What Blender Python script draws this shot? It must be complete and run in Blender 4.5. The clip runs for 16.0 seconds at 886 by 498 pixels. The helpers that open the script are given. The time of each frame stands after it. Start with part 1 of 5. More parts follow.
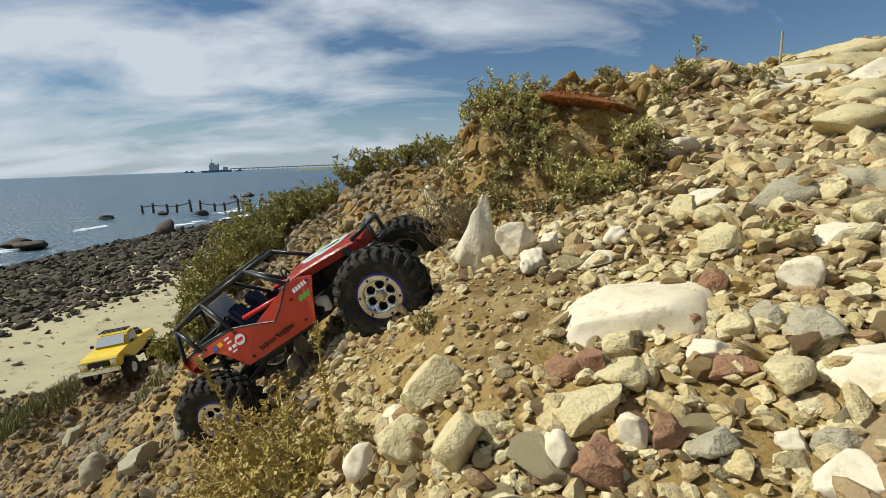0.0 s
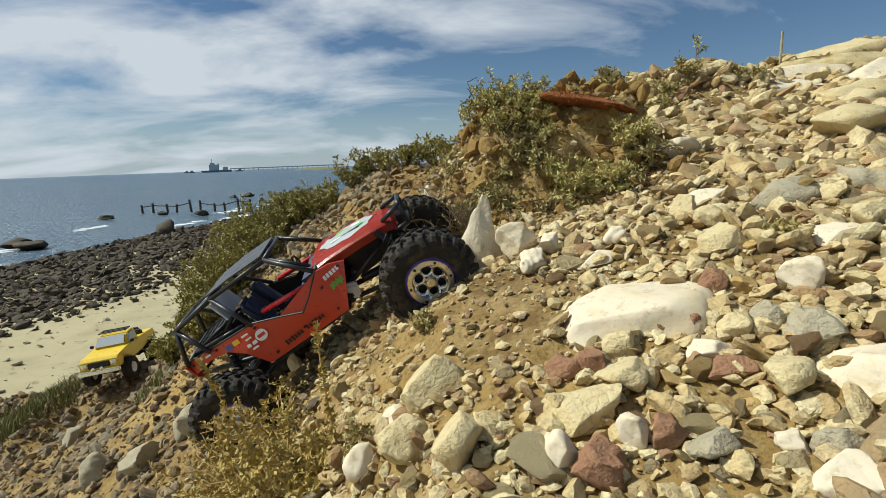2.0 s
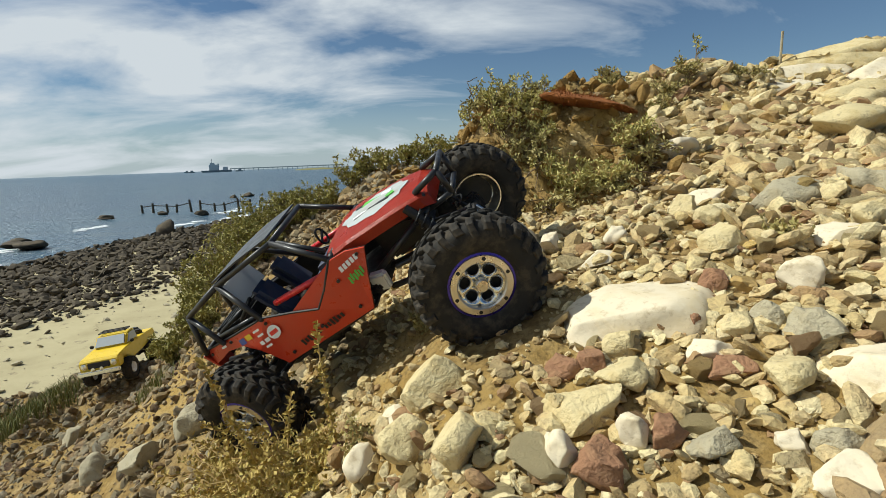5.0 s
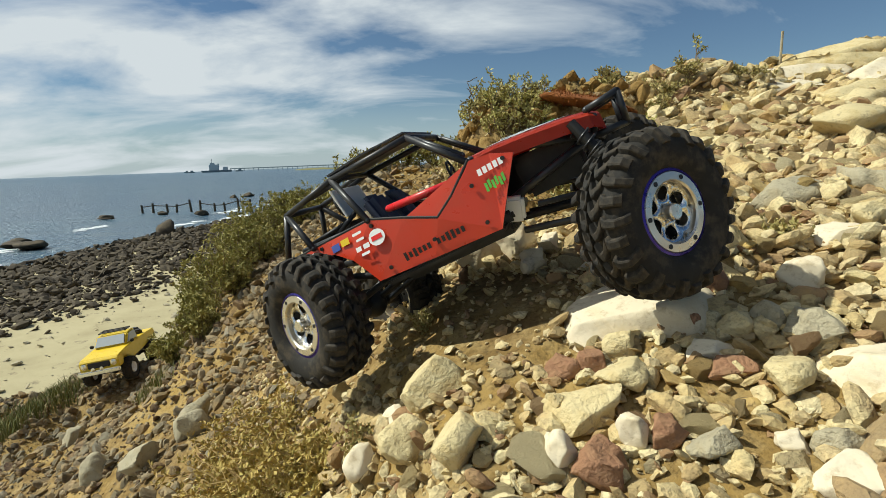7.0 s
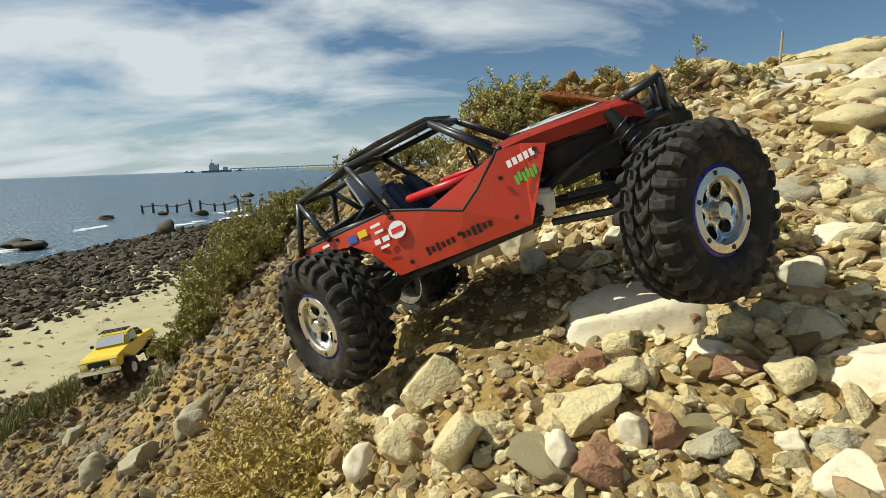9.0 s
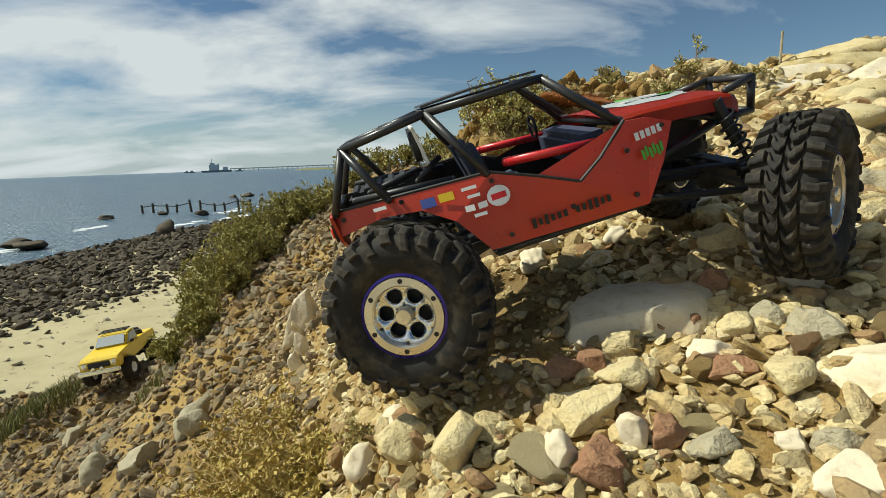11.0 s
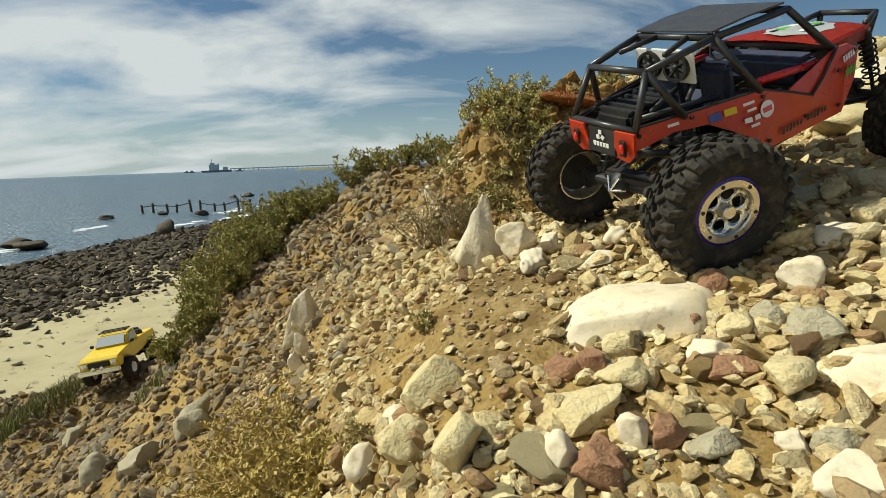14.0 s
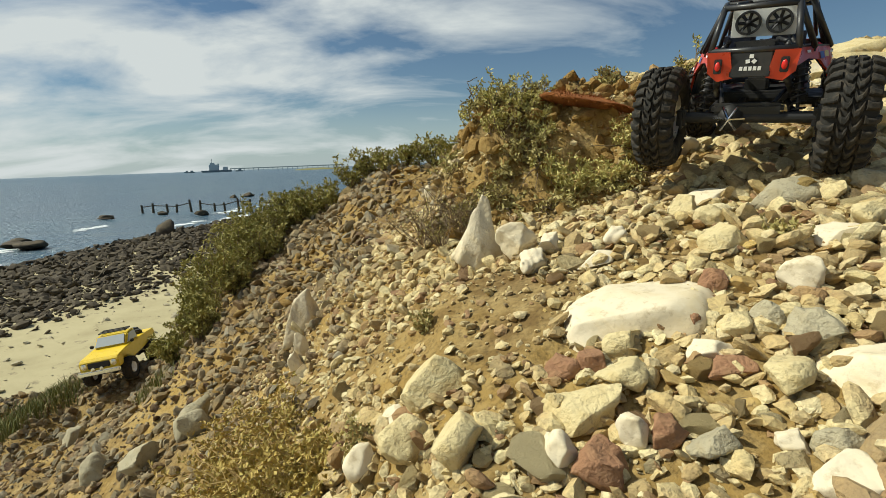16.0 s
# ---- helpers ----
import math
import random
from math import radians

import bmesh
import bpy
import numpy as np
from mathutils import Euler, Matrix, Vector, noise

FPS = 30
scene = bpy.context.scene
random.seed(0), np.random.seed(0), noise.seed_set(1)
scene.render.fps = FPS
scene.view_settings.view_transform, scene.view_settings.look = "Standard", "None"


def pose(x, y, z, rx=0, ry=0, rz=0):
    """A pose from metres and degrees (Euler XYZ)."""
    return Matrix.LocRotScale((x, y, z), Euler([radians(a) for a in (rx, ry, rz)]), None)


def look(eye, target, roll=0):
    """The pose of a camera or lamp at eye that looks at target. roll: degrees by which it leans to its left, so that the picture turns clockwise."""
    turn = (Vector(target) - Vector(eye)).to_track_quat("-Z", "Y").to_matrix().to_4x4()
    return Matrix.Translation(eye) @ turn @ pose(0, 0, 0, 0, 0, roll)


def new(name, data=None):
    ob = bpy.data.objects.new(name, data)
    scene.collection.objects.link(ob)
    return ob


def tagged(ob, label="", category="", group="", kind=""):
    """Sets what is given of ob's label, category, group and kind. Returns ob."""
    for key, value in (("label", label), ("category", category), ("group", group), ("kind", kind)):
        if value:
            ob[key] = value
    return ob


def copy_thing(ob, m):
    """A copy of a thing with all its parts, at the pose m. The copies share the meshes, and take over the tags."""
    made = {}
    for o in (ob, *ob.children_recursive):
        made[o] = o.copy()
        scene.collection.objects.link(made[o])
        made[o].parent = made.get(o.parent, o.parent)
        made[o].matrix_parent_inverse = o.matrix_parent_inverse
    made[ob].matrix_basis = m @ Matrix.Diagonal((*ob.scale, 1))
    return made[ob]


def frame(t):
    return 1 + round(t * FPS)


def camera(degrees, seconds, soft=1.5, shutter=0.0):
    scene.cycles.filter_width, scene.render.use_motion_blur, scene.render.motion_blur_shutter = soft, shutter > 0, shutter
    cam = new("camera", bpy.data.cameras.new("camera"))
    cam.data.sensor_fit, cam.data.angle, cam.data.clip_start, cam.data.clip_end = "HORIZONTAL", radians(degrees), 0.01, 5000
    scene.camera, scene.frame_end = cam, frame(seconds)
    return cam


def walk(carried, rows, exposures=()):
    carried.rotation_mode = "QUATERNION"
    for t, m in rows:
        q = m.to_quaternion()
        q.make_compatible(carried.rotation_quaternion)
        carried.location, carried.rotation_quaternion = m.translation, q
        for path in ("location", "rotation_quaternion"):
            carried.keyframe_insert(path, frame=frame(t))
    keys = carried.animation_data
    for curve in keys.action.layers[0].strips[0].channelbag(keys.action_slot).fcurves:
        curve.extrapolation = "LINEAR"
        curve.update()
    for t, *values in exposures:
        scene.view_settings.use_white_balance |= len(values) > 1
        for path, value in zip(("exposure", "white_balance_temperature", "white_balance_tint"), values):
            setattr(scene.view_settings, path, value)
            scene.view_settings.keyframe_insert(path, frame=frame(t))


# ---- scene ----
cam = camera(84.7, 16.0, soft=0.8)
EYE = Vector((0, 0, 4.5))
CAM = Matrix.Translation(EYE) @ pose(0, 0, 0, 90 - 10.15) @ pose(0, 0, 0, 0, 0, -2.15)
walk(cam, [(0.0, CAM), (16.0, CAM)], exposures=[(0.0, -0.08, 5800, 5), (3.0, -0.06, 5850, 5), (6.5, 0.04, 6000, 3), (9.0, 0.06, 6050, 2), (12.0, 0.03, 6200, 1), (16.0, 0.0, 6250, 1)])

# ---- light ----
SUN_WAY = Vector((-0.67, 0.06, 0.74)).normalized()


def make_world():
    w = bpy.data.worlds.new("sky")
    scene.world = w
    w.use_nodes = True
    nt = w.node_tree
    nt.nodes.clear()
    out = nt.nodes.new("ShaderNodeOutputWorld")
    bg = nt.nodes.new("ShaderNodeBackground")
    sky = nt.nodes.new("ShaderNodeTexSky")
    sky.sky_type, sky.sun_disc = "NISHITA", False
    sky.sun_elevation = math.asin(SUN_WAY.z)
    sky.sun_rotation = math.atan2(SUN_WAY.x, SUN_WAY.y)
    sky.altitude, sky.air_density, sky.dust_density, sky.ozone_density = 5, 1.0, 0.15, 3.0
    bg.inputs["Strength"].default_value = 0.062
    # clouds lie on a flat layer overhead: the direction is divided by its height
    co = nt.nodes.new("ShaderNodeTexCoord")
    sep = nt.nodes.new("ShaderNodeSeparateXYZ")
    nt.links.new(co.outputs["Generated"], sep.inputs[0])
    hz = nt.nodes.new("ShaderNodeMath")
    hz.operation = "MAXIMUM"
    hz.inputs[1].default_value = 0.0
    nt.links.new(sep.outputs["Z"], hz.inputs[0])
    up = nt.nodes.new("ShaderNodeMath")
    up.operation = "ADD"
    up.inputs[1].default_value = 0.22
    nt.links.new(hz.outputs[0], up.inputs[0])
    dv = nt.nodes.new("ShaderNodeVectorMath")
    dv.operation = "DIVIDE"
    comb = nt.nodes.new("ShaderNodeCombineXYZ")
    for k in "XYZ":
        nt.links.new(up.outputs[0], comb.inputs[k])
    nt.links.new(co.outputs["Generated"], dv.inputs[0])
    nt.links.new(comb.outputs[0], dv.inputs[1])
    n1 = nt.nodes.new("ShaderNodeTexNoise")
    n1.inputs["Scale"].default_value, n1.inputs["Detail"].default_value, n1.inputs["Roughness"].default_value = 1.15, 8, 0.55
    n1.inputs["Distortion"].default_value = 0.35
    mp = nt.nodes.new("ShaderNodeMapping")
    mp.inputs["Location"].default_value = (3.1, 0.4, 0)
    mp.inputs["Rotation"].default_value = (0, 0, radians(25))
    mp.inputs["Scale"].default_value = (0.8, 1.3, 1)
    nt.links.new(dv.outputs[0], mp.inputs[0])
    nt.links.new(mp.outputs[0], n1.inputs["Vector"])
    # more cloud towards the sun's side
    bias = nt.nodes.new("ShaderNodeMath")
    bias.operation = "MULTIPLY_ADD"
    bias.inputs[1].default_value, bias.inputs[2].default_value = -0.17, 0.0
    nt.links.new(sep.outputs["X"], bias.inputs[0])
    ad = nt.nodes.new("ShaderNodeMath")
    ad.operation = "ADD"
    nt.links.new(n1.outputs["Fac"], ad.inputs[0])
    nt.links.new(bias.outputs[0], ad.inputs[1])
    ramp = nt.nodes.new("ShaderNodeValToRGB")
    ramp.color_ramp.elements[0].position, ramp.color_ramp.elements[1].position = 0.49, 0.68
    nt.links.new(ad.outputs[0], ramp.inputs[0])
    haze = nt.nodes.new("ShaderNodeMapRange")
    for k, v in (("From Min", 0.0), ("From Max", 0.13), ("To Min", 0.75), ("To Max", 0.0)):
        haze.inputs[k].default_value = v
    nt.links.new(sep.outputs["Z"], haze.inputs["Value"])
    low = nt.nodes.new("ShaderNodeMix")
    low.data_type = "RGBA"
    nt.links.new(haze.outputs[0], low.inputs["Factor"])
    nt.links.new(sky.outputs[0], low.inputs["A"])
    low.inputs["B"].default_value = (6.9, 8.0, 8.6, 1)
    mix = nt.nodes.new("ShaderNodeMix")
    mix.data_type = "RGBA"
    nt.links.new(ramp.outputs[0], mix.inputs["Factor"])
    nt.links.new(low.outputs["Result"], mix.inputs["A"])
    mix.inputs["B"].default_value = (11.0, 11.0, 11.0, 1)
    nt.links.new(mix.outputs["Result"], bg.inputs["Color"])
    nt.links.new(bg.outputs[0], out.inputs[0])


make_world()
sun = new("sun", bpy.data.lights.new("sun", "SUN"))
sun.data.energy, sun.data.angle, sun.data.color = 5.0, radians(0.55), (1.0, 0.93, 0.79)
sun.matrix_basis = look(SUN_WAY * 20 + EYE, EYE)


# ---- materials ----
class Nodes:
    """A small builder of node materials."""

    def __init__(self, name):
        self.mat = bpy.data.materials.new(name)
        self.mat.use_nodes = True
        self.nt = self.mat.node_tree
        self.bsdf = self.nt.nodes["Principled BSDF"]
        self.co = self.nt.nodes.new("ShaderNodeTexCoord")

    def node(self, kind, **inputs):
        n = self.nt.nodes.new(kind)
        for k, v in inputs.items():
            self.put(n, k.replace("_", " "), v)
        return n

    def put(self, n, key, v):
        if isinstance(v, bpy.types.NodeSocket):
            self.nt.links.new(v, n.inputs[key])
        else:
            n.inputs[key].default_value = v

    def noise(self, scale, detail=4, rough=0.55, space="Object", distort=0.0):
        n = self.node("ShaderNodeTexNoise", Scale=scale, Detail=detail, Roughness=rough, Distortion=distort)
        self.nt.links.new(self.co.outputs[space], n.inputs["Vector"])
        return n.outputs["Fac"]

    def ramp(self, fac, stops, smooth=False):
        r = self.nt.nodes.new("ShaderNodeValToRGB")
        e = r.color_ramp.elements
        while len(e) < len(stops):
            e.new(0.5)
        for el, (p, c) in zip(e, stops):
            el.position = p
            el.color = (c, c, c, 1) if isinstance(c, (int, float)) else (*c, 1)
        r.color_ramp.interpolation = "EASE" if smooth else "LINEAR"
        self.nt.links.new(fac, r.inputs[0])
        return r.outputs[0]

    def mix(self, fac, a, b, how="MIX"):
        m = self.nt.nodes.new("ShaderNodeMix")
        m.data_type, m.blend_type = "RGBA", how
        for k, v in (("Factor", fac), ("A", a), ("B", b)):
            if isinstance(v, bpy.types.NodeSocket):
                self.nt.links.new(v, m.inputs[k])
            elif k == "Factor":
                m.inputs[k].default_value = v
            else:
                m.inputs[k].default_value = (*v, 1)
        return m.outputs["Result"]

    def bump(self, height, strength, distance):
        b = self.node("ShaderNodeBump", Height=height, Strength=strength, Distance=distance)
        self.nt.links.new(b.outputs[0], self.bsdf.inputs["Normal"])

    def done(self, color, rough=0.8, metal=0.0, spec=0.4):
        if isinstance(color, tuple):
            color = (*color, 1)
        self.put(self.bsdf, "Base Color", color)
        self.put(self.bsdf, "Roughness", rough)
        self.put(self.bsdf, "Metallic", metal)
        self.put(self.bsdf, "Specular IOR Level", spec)
        return self.mat


def stone_material(name, source, depth=1.0):
    n = Nodes(name)
    if source == "object":
        rnd = n.nt.nodes.new("ShaderNodeObjectInfo").outputs["Random"]
    else:
        rnd = n.nt.nodes.new("ShaderNodeNewGeometry").outputs["Random Per Island"]
    tone = n.ramp(rnd, [(0.0, (0.74, 0.67, 0.49)), (0.24, (0.68, 0.58, 0.38)), (0.44, (0.57, 0.46, 0.27)), (0.58, (0.76, 0.70, 0.55)), (0.70, (0.46, 0.35, 0.20)),
                        (0.80, (0.31, 0.27, 0.19)), (0.89, (0.33, 0.21, 0.13)), (0.95, (0.24, 0.14, 0.095)), (1.0, (0.58, 0.43, 0.18))])
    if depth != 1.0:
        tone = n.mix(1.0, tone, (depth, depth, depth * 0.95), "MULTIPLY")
    else:
        tone = n.mix(1.0, tone, (1.0, 0.955, 0.74), "MULTIPLY")
    big = n.noise(26, 5, 0.6)
    fine = n.noise(170, 6, 0.65)
    c = n.mix(n.ramp(big, [(0.42, 0.0), (0.66, 0.65)]), tone, (0.50, 0.34, 0.15))
    c = n.mix(n.ramp(fine, [(0.30, 0.55), (0.55, 0.0)]), c, (0.20, 0.14, 0.085))
    n.bump(n.mix(0.55, n.noise(70, 5, 0.6), n.noise(380, 4, 0.6)), 0.9, 0.005)
    return n.done(c, n.ramp(fine, [(0.3, 0.95), (0.7, 0.72)]), 0, 0.25)


def plain_stone(name, base, stain, dark, size=22, relief=0.85):
    n = Nodes(name)
    c = n.mix(n.ramp(n.noise(size, 6, 0.62, distort=0.6), [(0.46, 0.0), (0.70, 0.8)]), base, stain)
    c = n.mix(n.ramp(n.noise(size * 6, 6, 0.7), [(0.30, 0.6), (0.46, 0.0)]), c, dark)
    n.bump(n.mix(0.5, n.noise(size * 2, 6, 0.6), n.noise(size * 14, 4, 0.6)), relief, 0.007)
    return n.done(c, 0.85, 0, 0.25)


def ground_material():
    n = Nodes("stony_soil")
    big = n.noise(3.0, 5, 0.6)
    mid = n.noise(24, 6, 0.62)
    fine = n.noise(160, 6, 0.68)
    soil = n.mix(n.ramp(big, [(0.40, 0.0), (0.62, 1.0)]), (0.18, 0.115, 0.045), (0.38, 0.25, 0.075))
    soil = n.mix(n.ramp(mid, [(0.44, 0.0), (0.66, 0.8)]), soil, (0.42, 0.31, 0.14))
    soil = n.mix(n.ramp(fine, [(0.30, 0.7), (0.52, 0.0)]), soil, (0.07, 0.045, 0.022))
    # the beach below: sand, then dark weedy rock by the water
    sep = n.nt.nodes.new("ShaderNodeSeparateXYZ")
    n.nt.links.new(n.co.outputs["Object"], sep.inputs[0])
    low_map = n.node("ShaderNodeMapRange", Value=sep.outputs["Z"])
    for k, v in (("From Min", 1.0), ("From Max", 1.6), ("To Min", 1.0), ("To Max", 0.0)):
        low_map.inputs[k].default_value = v
    sand = n.mix(n.ramp(n.noise(0.9, 5, 0.6), [(0.4, 0.0), (0.7, 1.0)]), (0.46, 0.40, 0.24), (0.38, 0.325, 0.19))
    sand = n.mix(n.ramp(n.noise(2.6, 6, 0.7), [(0.60, 0.0), (0.68, 0.8)]), sand, (0.16, 0.13, 0.09))
    c = n.mix(low_map.outputs[0], soil, sand)
    n.bump(n.mix(0.5, mid, fine), 0.7, 0.012)
    return n.done(c, 0.95, 0, 0.15)


MAT_STONE = stone_material("loose_stone", "object")
MAT_STONE_STUFF = stone_material("loose_stone_small", "island")
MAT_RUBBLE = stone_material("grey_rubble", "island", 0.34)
MAT_BANK = stone_material("ochre_bank_stone", "island", 0.52)
MAT_WHITE = plain_stone("white_limestone", (0.70, 0.61, 0.44), (0.60, 0.47, 0.25), (0.36, 0.26, 0.13), 14, 0.22)
MAT_TAN = plain_stone("tan_stone", (0.64, 0.53, 0.29), (0.50, 0.36, 0.14), (0.22, 0.16, 0.10))
MAT_CREAM = plain_stone("cream_limestone", (0.66, 0.57, 0.40), (0.58, 0.43, 0.21), (0.34, 0.24, 0.12), 14, 0.6)
MAT_GREY = plain_stone("grey_stone", (0.42, 0.37, 0.25), (0.34, 0.27, 0.14), (0.14, 0.12, 0.09))
MAT_RED = plain_stone("red_brown_stone", (0.31, 0.165, 0.09), (0.40, 0.25, 0.13), (0.12, 0.06, 0.04))
MAT_DARK = plain_stone("dark_weedy_rock", (0.075, 0.058, 0.038), (0.14, 0.11, 0.065), (0.02, 0.017, 0.013), 2.0)
MAT_SOIL = ground_material()


def water_material():
    n = Nodes("sea_water")
    w = n.node("ShaderNodeTexNoise", Scale=1.0, Detail=6, Roughness=0.6)
    m = n.nt.nodes.new("ShaderNodeMapping")
    m.inputs["Scale"].default_value = (0.12, 0.45, 1)
    n.nt.links.new(n.co.outputs["Object"], m.inputs[0])
    n.nt.links.new(m.outputs[0], w.inputs["Vector"])
    n.bump(n.mix(0.5, w.outputs["Fac"], n.noise(2.2, 4, 0.6)), 1.0, 0.9)
    c = n.mix(n.ramp(n.noise(0.02, 4, 0.6), [(0.4, 0.0), (0.6, 1.0)]), (0.025, 0.075, 0.13), (0.04, 0.10, 0.15))
    c = n.mix(n.ramp(w.outputs["Fac"], [(0.42, 0.0), (0.62, 0.7)]), c, (0.085, 0.12, 0.145))
    return n.done(c, 0.30, 0, 0.5)


MAT_WATER = water_material()
MAT_FOAM = Nodes("sea_foam").done((0.82, 0.84, 0.84), 0.9)


# ---- shapes ----
def part(name, bm, material, parent, label="", smooth=False):
    me = bpy.data.meshes.new(name)
    bm.to_mesh(me)
    bm.free()
    me.materials.append(material)
    if smooth:
        me.polygons.foreach_set("use_smooth", [True] * len(me.polygons))
    ob = new(name, me)
    ob.parent = parent
    if label:
        tagged(ob, label)
    return ob


def mesh_of(name, verts, faces, material, smooth=False):
    me = bpy.data.meshes.new(name)
    me.from_pydata(verts, [], faces)
    me.materials.append(material)
    if smooth:
        me.polygons.foreach_set("use_smooth", [True] * len(me.polygons))
    me.update()
    return me


RNG = np.random.default_rng(11)


def lattice_noise(x, y, seed):
    """Smooth noise between -1 and 1 on arrays, one bump a metre."""
    xi, yi = np.floor(x).astype(np.int64), np.floor(y).astype(np.int64)
    xf, yf = x - xi, y - yi
    u, v = xf * xf * (3 - 2 * xf), yf * yf * (3 - 2 * yf)

    def h(a, b):
        k = (a * 374761393 + b * 668265263 + seed * 974711) & 0x7FFFFFFF
        k = ((k ^ (k >> 13)) * 1274126177) & 0x7FFFFFFF
        return ((k ^ (k >> 16)) & 0xFFFF) / 32767.5 - 1
    return (h(xi, yi) * (1 - u) + h(xi + 1, yi) * u) * (1 - v) + (h(xi, yi + 1) * (1 - u) + h(xi + 1, yi + 1) * u) * v


def fractal(x, y, scale, octaves, seed):
    total, amp = 0, 1.0
    for o in range(octaves):
        total = total + amp * lattice_noise(x / scale, y / scale, seed + o)
        scale, amp = scale * 0.5, amp * 0.5
    return total


def step(a, b, v):
    k = np.clip((v - a) / (b - a), 0, 1)
    return k * k * (3 - 2 * k)


# ---- the hillside ----
def edge_line(x):
    """How far away the hillside breaks off towards the beach."""
    return np.interp(x, [-2.6, -2.0, -1.55, -1.0, -0.38, 0.2, 0.8, 2.0, 4.0], [2.9, 2.9, 2.75, 2.35, 1.9, 1.7, 2.0, 2.6, 3.2])


def shore_way(x, y):
    """The distance out, drawn in where the shore comes nearer."""
    r = np.hypot(x, y) + 1e-9
    return r * (1 + 1.4 * np.clip(-x / r - 0.485, -0.3, 0.4))


def beach(x, y):
    far = shore_way(x, y)
    return 0.55 - 0.75 * step(16, 54, far) - 1.6 * step(54, 300, far) + 0.05 * fractal(x, y, 3.0, 3, 91) * step(4, 9, far)


def height(x, y, rough=True):
    """The height of the ground over x and y."""
    z = -0.265 + np.interp(x, [-2.5, -1.45, -0.4, -0.3, -0.2, -0.1, 0.0, 0.1, 0.2, 0.35, 0.5, 0.7, 1.2, 3.0], [-1.60, -1.00, -0.38, -0.29, -0.185, -0.11, -0.045, 0.0, 0.02, 0.06, 0.095, 0.105, 0.14, 0.3])
    z = z + 0.20 * np.minimum(y, 1.0) + 0.11 * np.maximum(y - 1.0, 0)
    # the hillside steepens behind
    z = z + 0.20 * step(1.0, 1.85, y) * (1 - step(-0.35, 0.1, x)) * (0.3 + 0.7 * step(-1.5, -0.7, x)) + 0.05 * step(1.5, 2.4, y) * (1 - step(-0.9, -0.3, x))
    z = z + 0.10 * np.maximum(y - 1.2, 0) * step(0.6, 1.5, x)
    z = z - 0.10 * np.exp(-((x + 1.12) / 0.26) ** 2 - ((y - 1.58) / 0.28) ** 2)
    # the mound under the bushes, and a lower one behind it
    u, v = (x - 0.230) / 0.245, (y - 1.08) / 0.21
    knoll = 1 - step(0.5, 1.0, np.sqrt(u * u + v * v) + 0.22 * fractal(x, y, 0.09, 3, 51))
    z = z + (0.145 - 0.09 * (x - 0.23)) * knoll + 0.03 * fractal(x, y, 0.07, 3, 52) * knoll * (1 if rough else 0)
    u, v = (x - 0.88) / 0.42, (y - 1.85) / 0.36
    z = z + 0.12 * (1 - step(0.2, 1.0, np.sqrt(u * u + v * v)))
    if rough:
        near = 1 - step(2.5, 6, np.hypot(x, y))
        z = z + (0.018 * fractal(x, y, 0.28, 3, 5) + 0.006 * fractal(x, y, 0.05, 3, 17)) * near
    # the lower flank drops away towards the beach
    z = z - 0.30 * step(1.5, 2.3, y) * (1 - step(-1.25, -0.95, x)) * step(-2.1, -1.75, x)
    shelf = np.exp(-(((x + 1.79) / 0.24) ** 2 + ((y - 2.55) / 0.28) ** 2) ** 2)
    z = z * (1 - shelf) + shelf * (-1.10 + 0.115 * (x + 1.79) + 0.055 * (y - 2.55))
    past = np.maximum(y - edge_line(x), -2.75 - 0.15 * (y - 1.6) - x)
    past = past + 0.10 * fractal(x, y, 0.5, 3, 33)
    z = z - np.maximum(past, 0) * 1.1 - 0.8 * np.maximum(past - 0.4, 0)
    return np.maximum(z + 4.5, beach(x, y))


def stretched(lo, hi, fine_lo, fine_hi, cell, grow):
    """Grid lines that are close together over one stretch and spread out beyond it."""
    mid = list(np.arange(fine_lo, fine_hi + cell / 2, cell))
    a, s, right = mid[-1], cell, []
    while a < hi:
        s *= grow
        a += s
        right.append(a)
    a, s, left = mid[0], cell, []
    while a > lo:
        s *= grow
        a -= s
        left.append(a)
    return np.array(left[::-1] + mid + right)


def hillside():
    xs = stretched(-4800, 4800, -0.7, 0.9, 0.009, 1.045)
    ys = stretched(-60, 4800, 0.10, 1.35, 0.009, 1.045)
    gx, gy = np.meshgrid(xs, ys)
    gz = height(gx, gy)
    nx, ny = len(xs), len(ys)
    verts = np.stack([gx, gy, gz], -1).reshape(-1, 3)
    i = np.arange(nx * ny).reshape(ny, nx)
    faces = np.stack([i[:-1, :-1], i[:-1, 1:], i[1:, 1:], i[1:, :-1]], -1).reshape(-1, 4)
    me = bpy.data.meshes.new("ground")
    me.vertices.add(len(verts))
    me.vertices.foreach_set("co", verts.ravel())
    me.loops.add(faces.size)
    me.loops.foreach_set("vertex_index", faces.ravel().astype(np.int32))
    me.polygons.add(len(faces))
    me.polygons.foreach_set("loop_start", np.arange(0, faces.size, 4, dtype=np.int32))
    me.polygons.foreach_set("use_smooth", np.ones(len(faces), dtype=bool))
    me.update(calc_edges=True)
    me.materials.append(MAT_SOIL)
    return tagged(new("ground", me), "stony ochre hillside falling to a sandy beach", "ground", kind="structure")


ground = hillside()


# ---- stones ----
def ball(level):
    bm = bmesh.new()
    bmesh.ops.create_icosphere(bm, subdivisions=level, radius=1.0)
    v = np.array([p.co[:] for p in bm.verts])
    f = np.array([[q.index for q in p.verts] for p in bm.faces])
    bm.free()
    return v, f


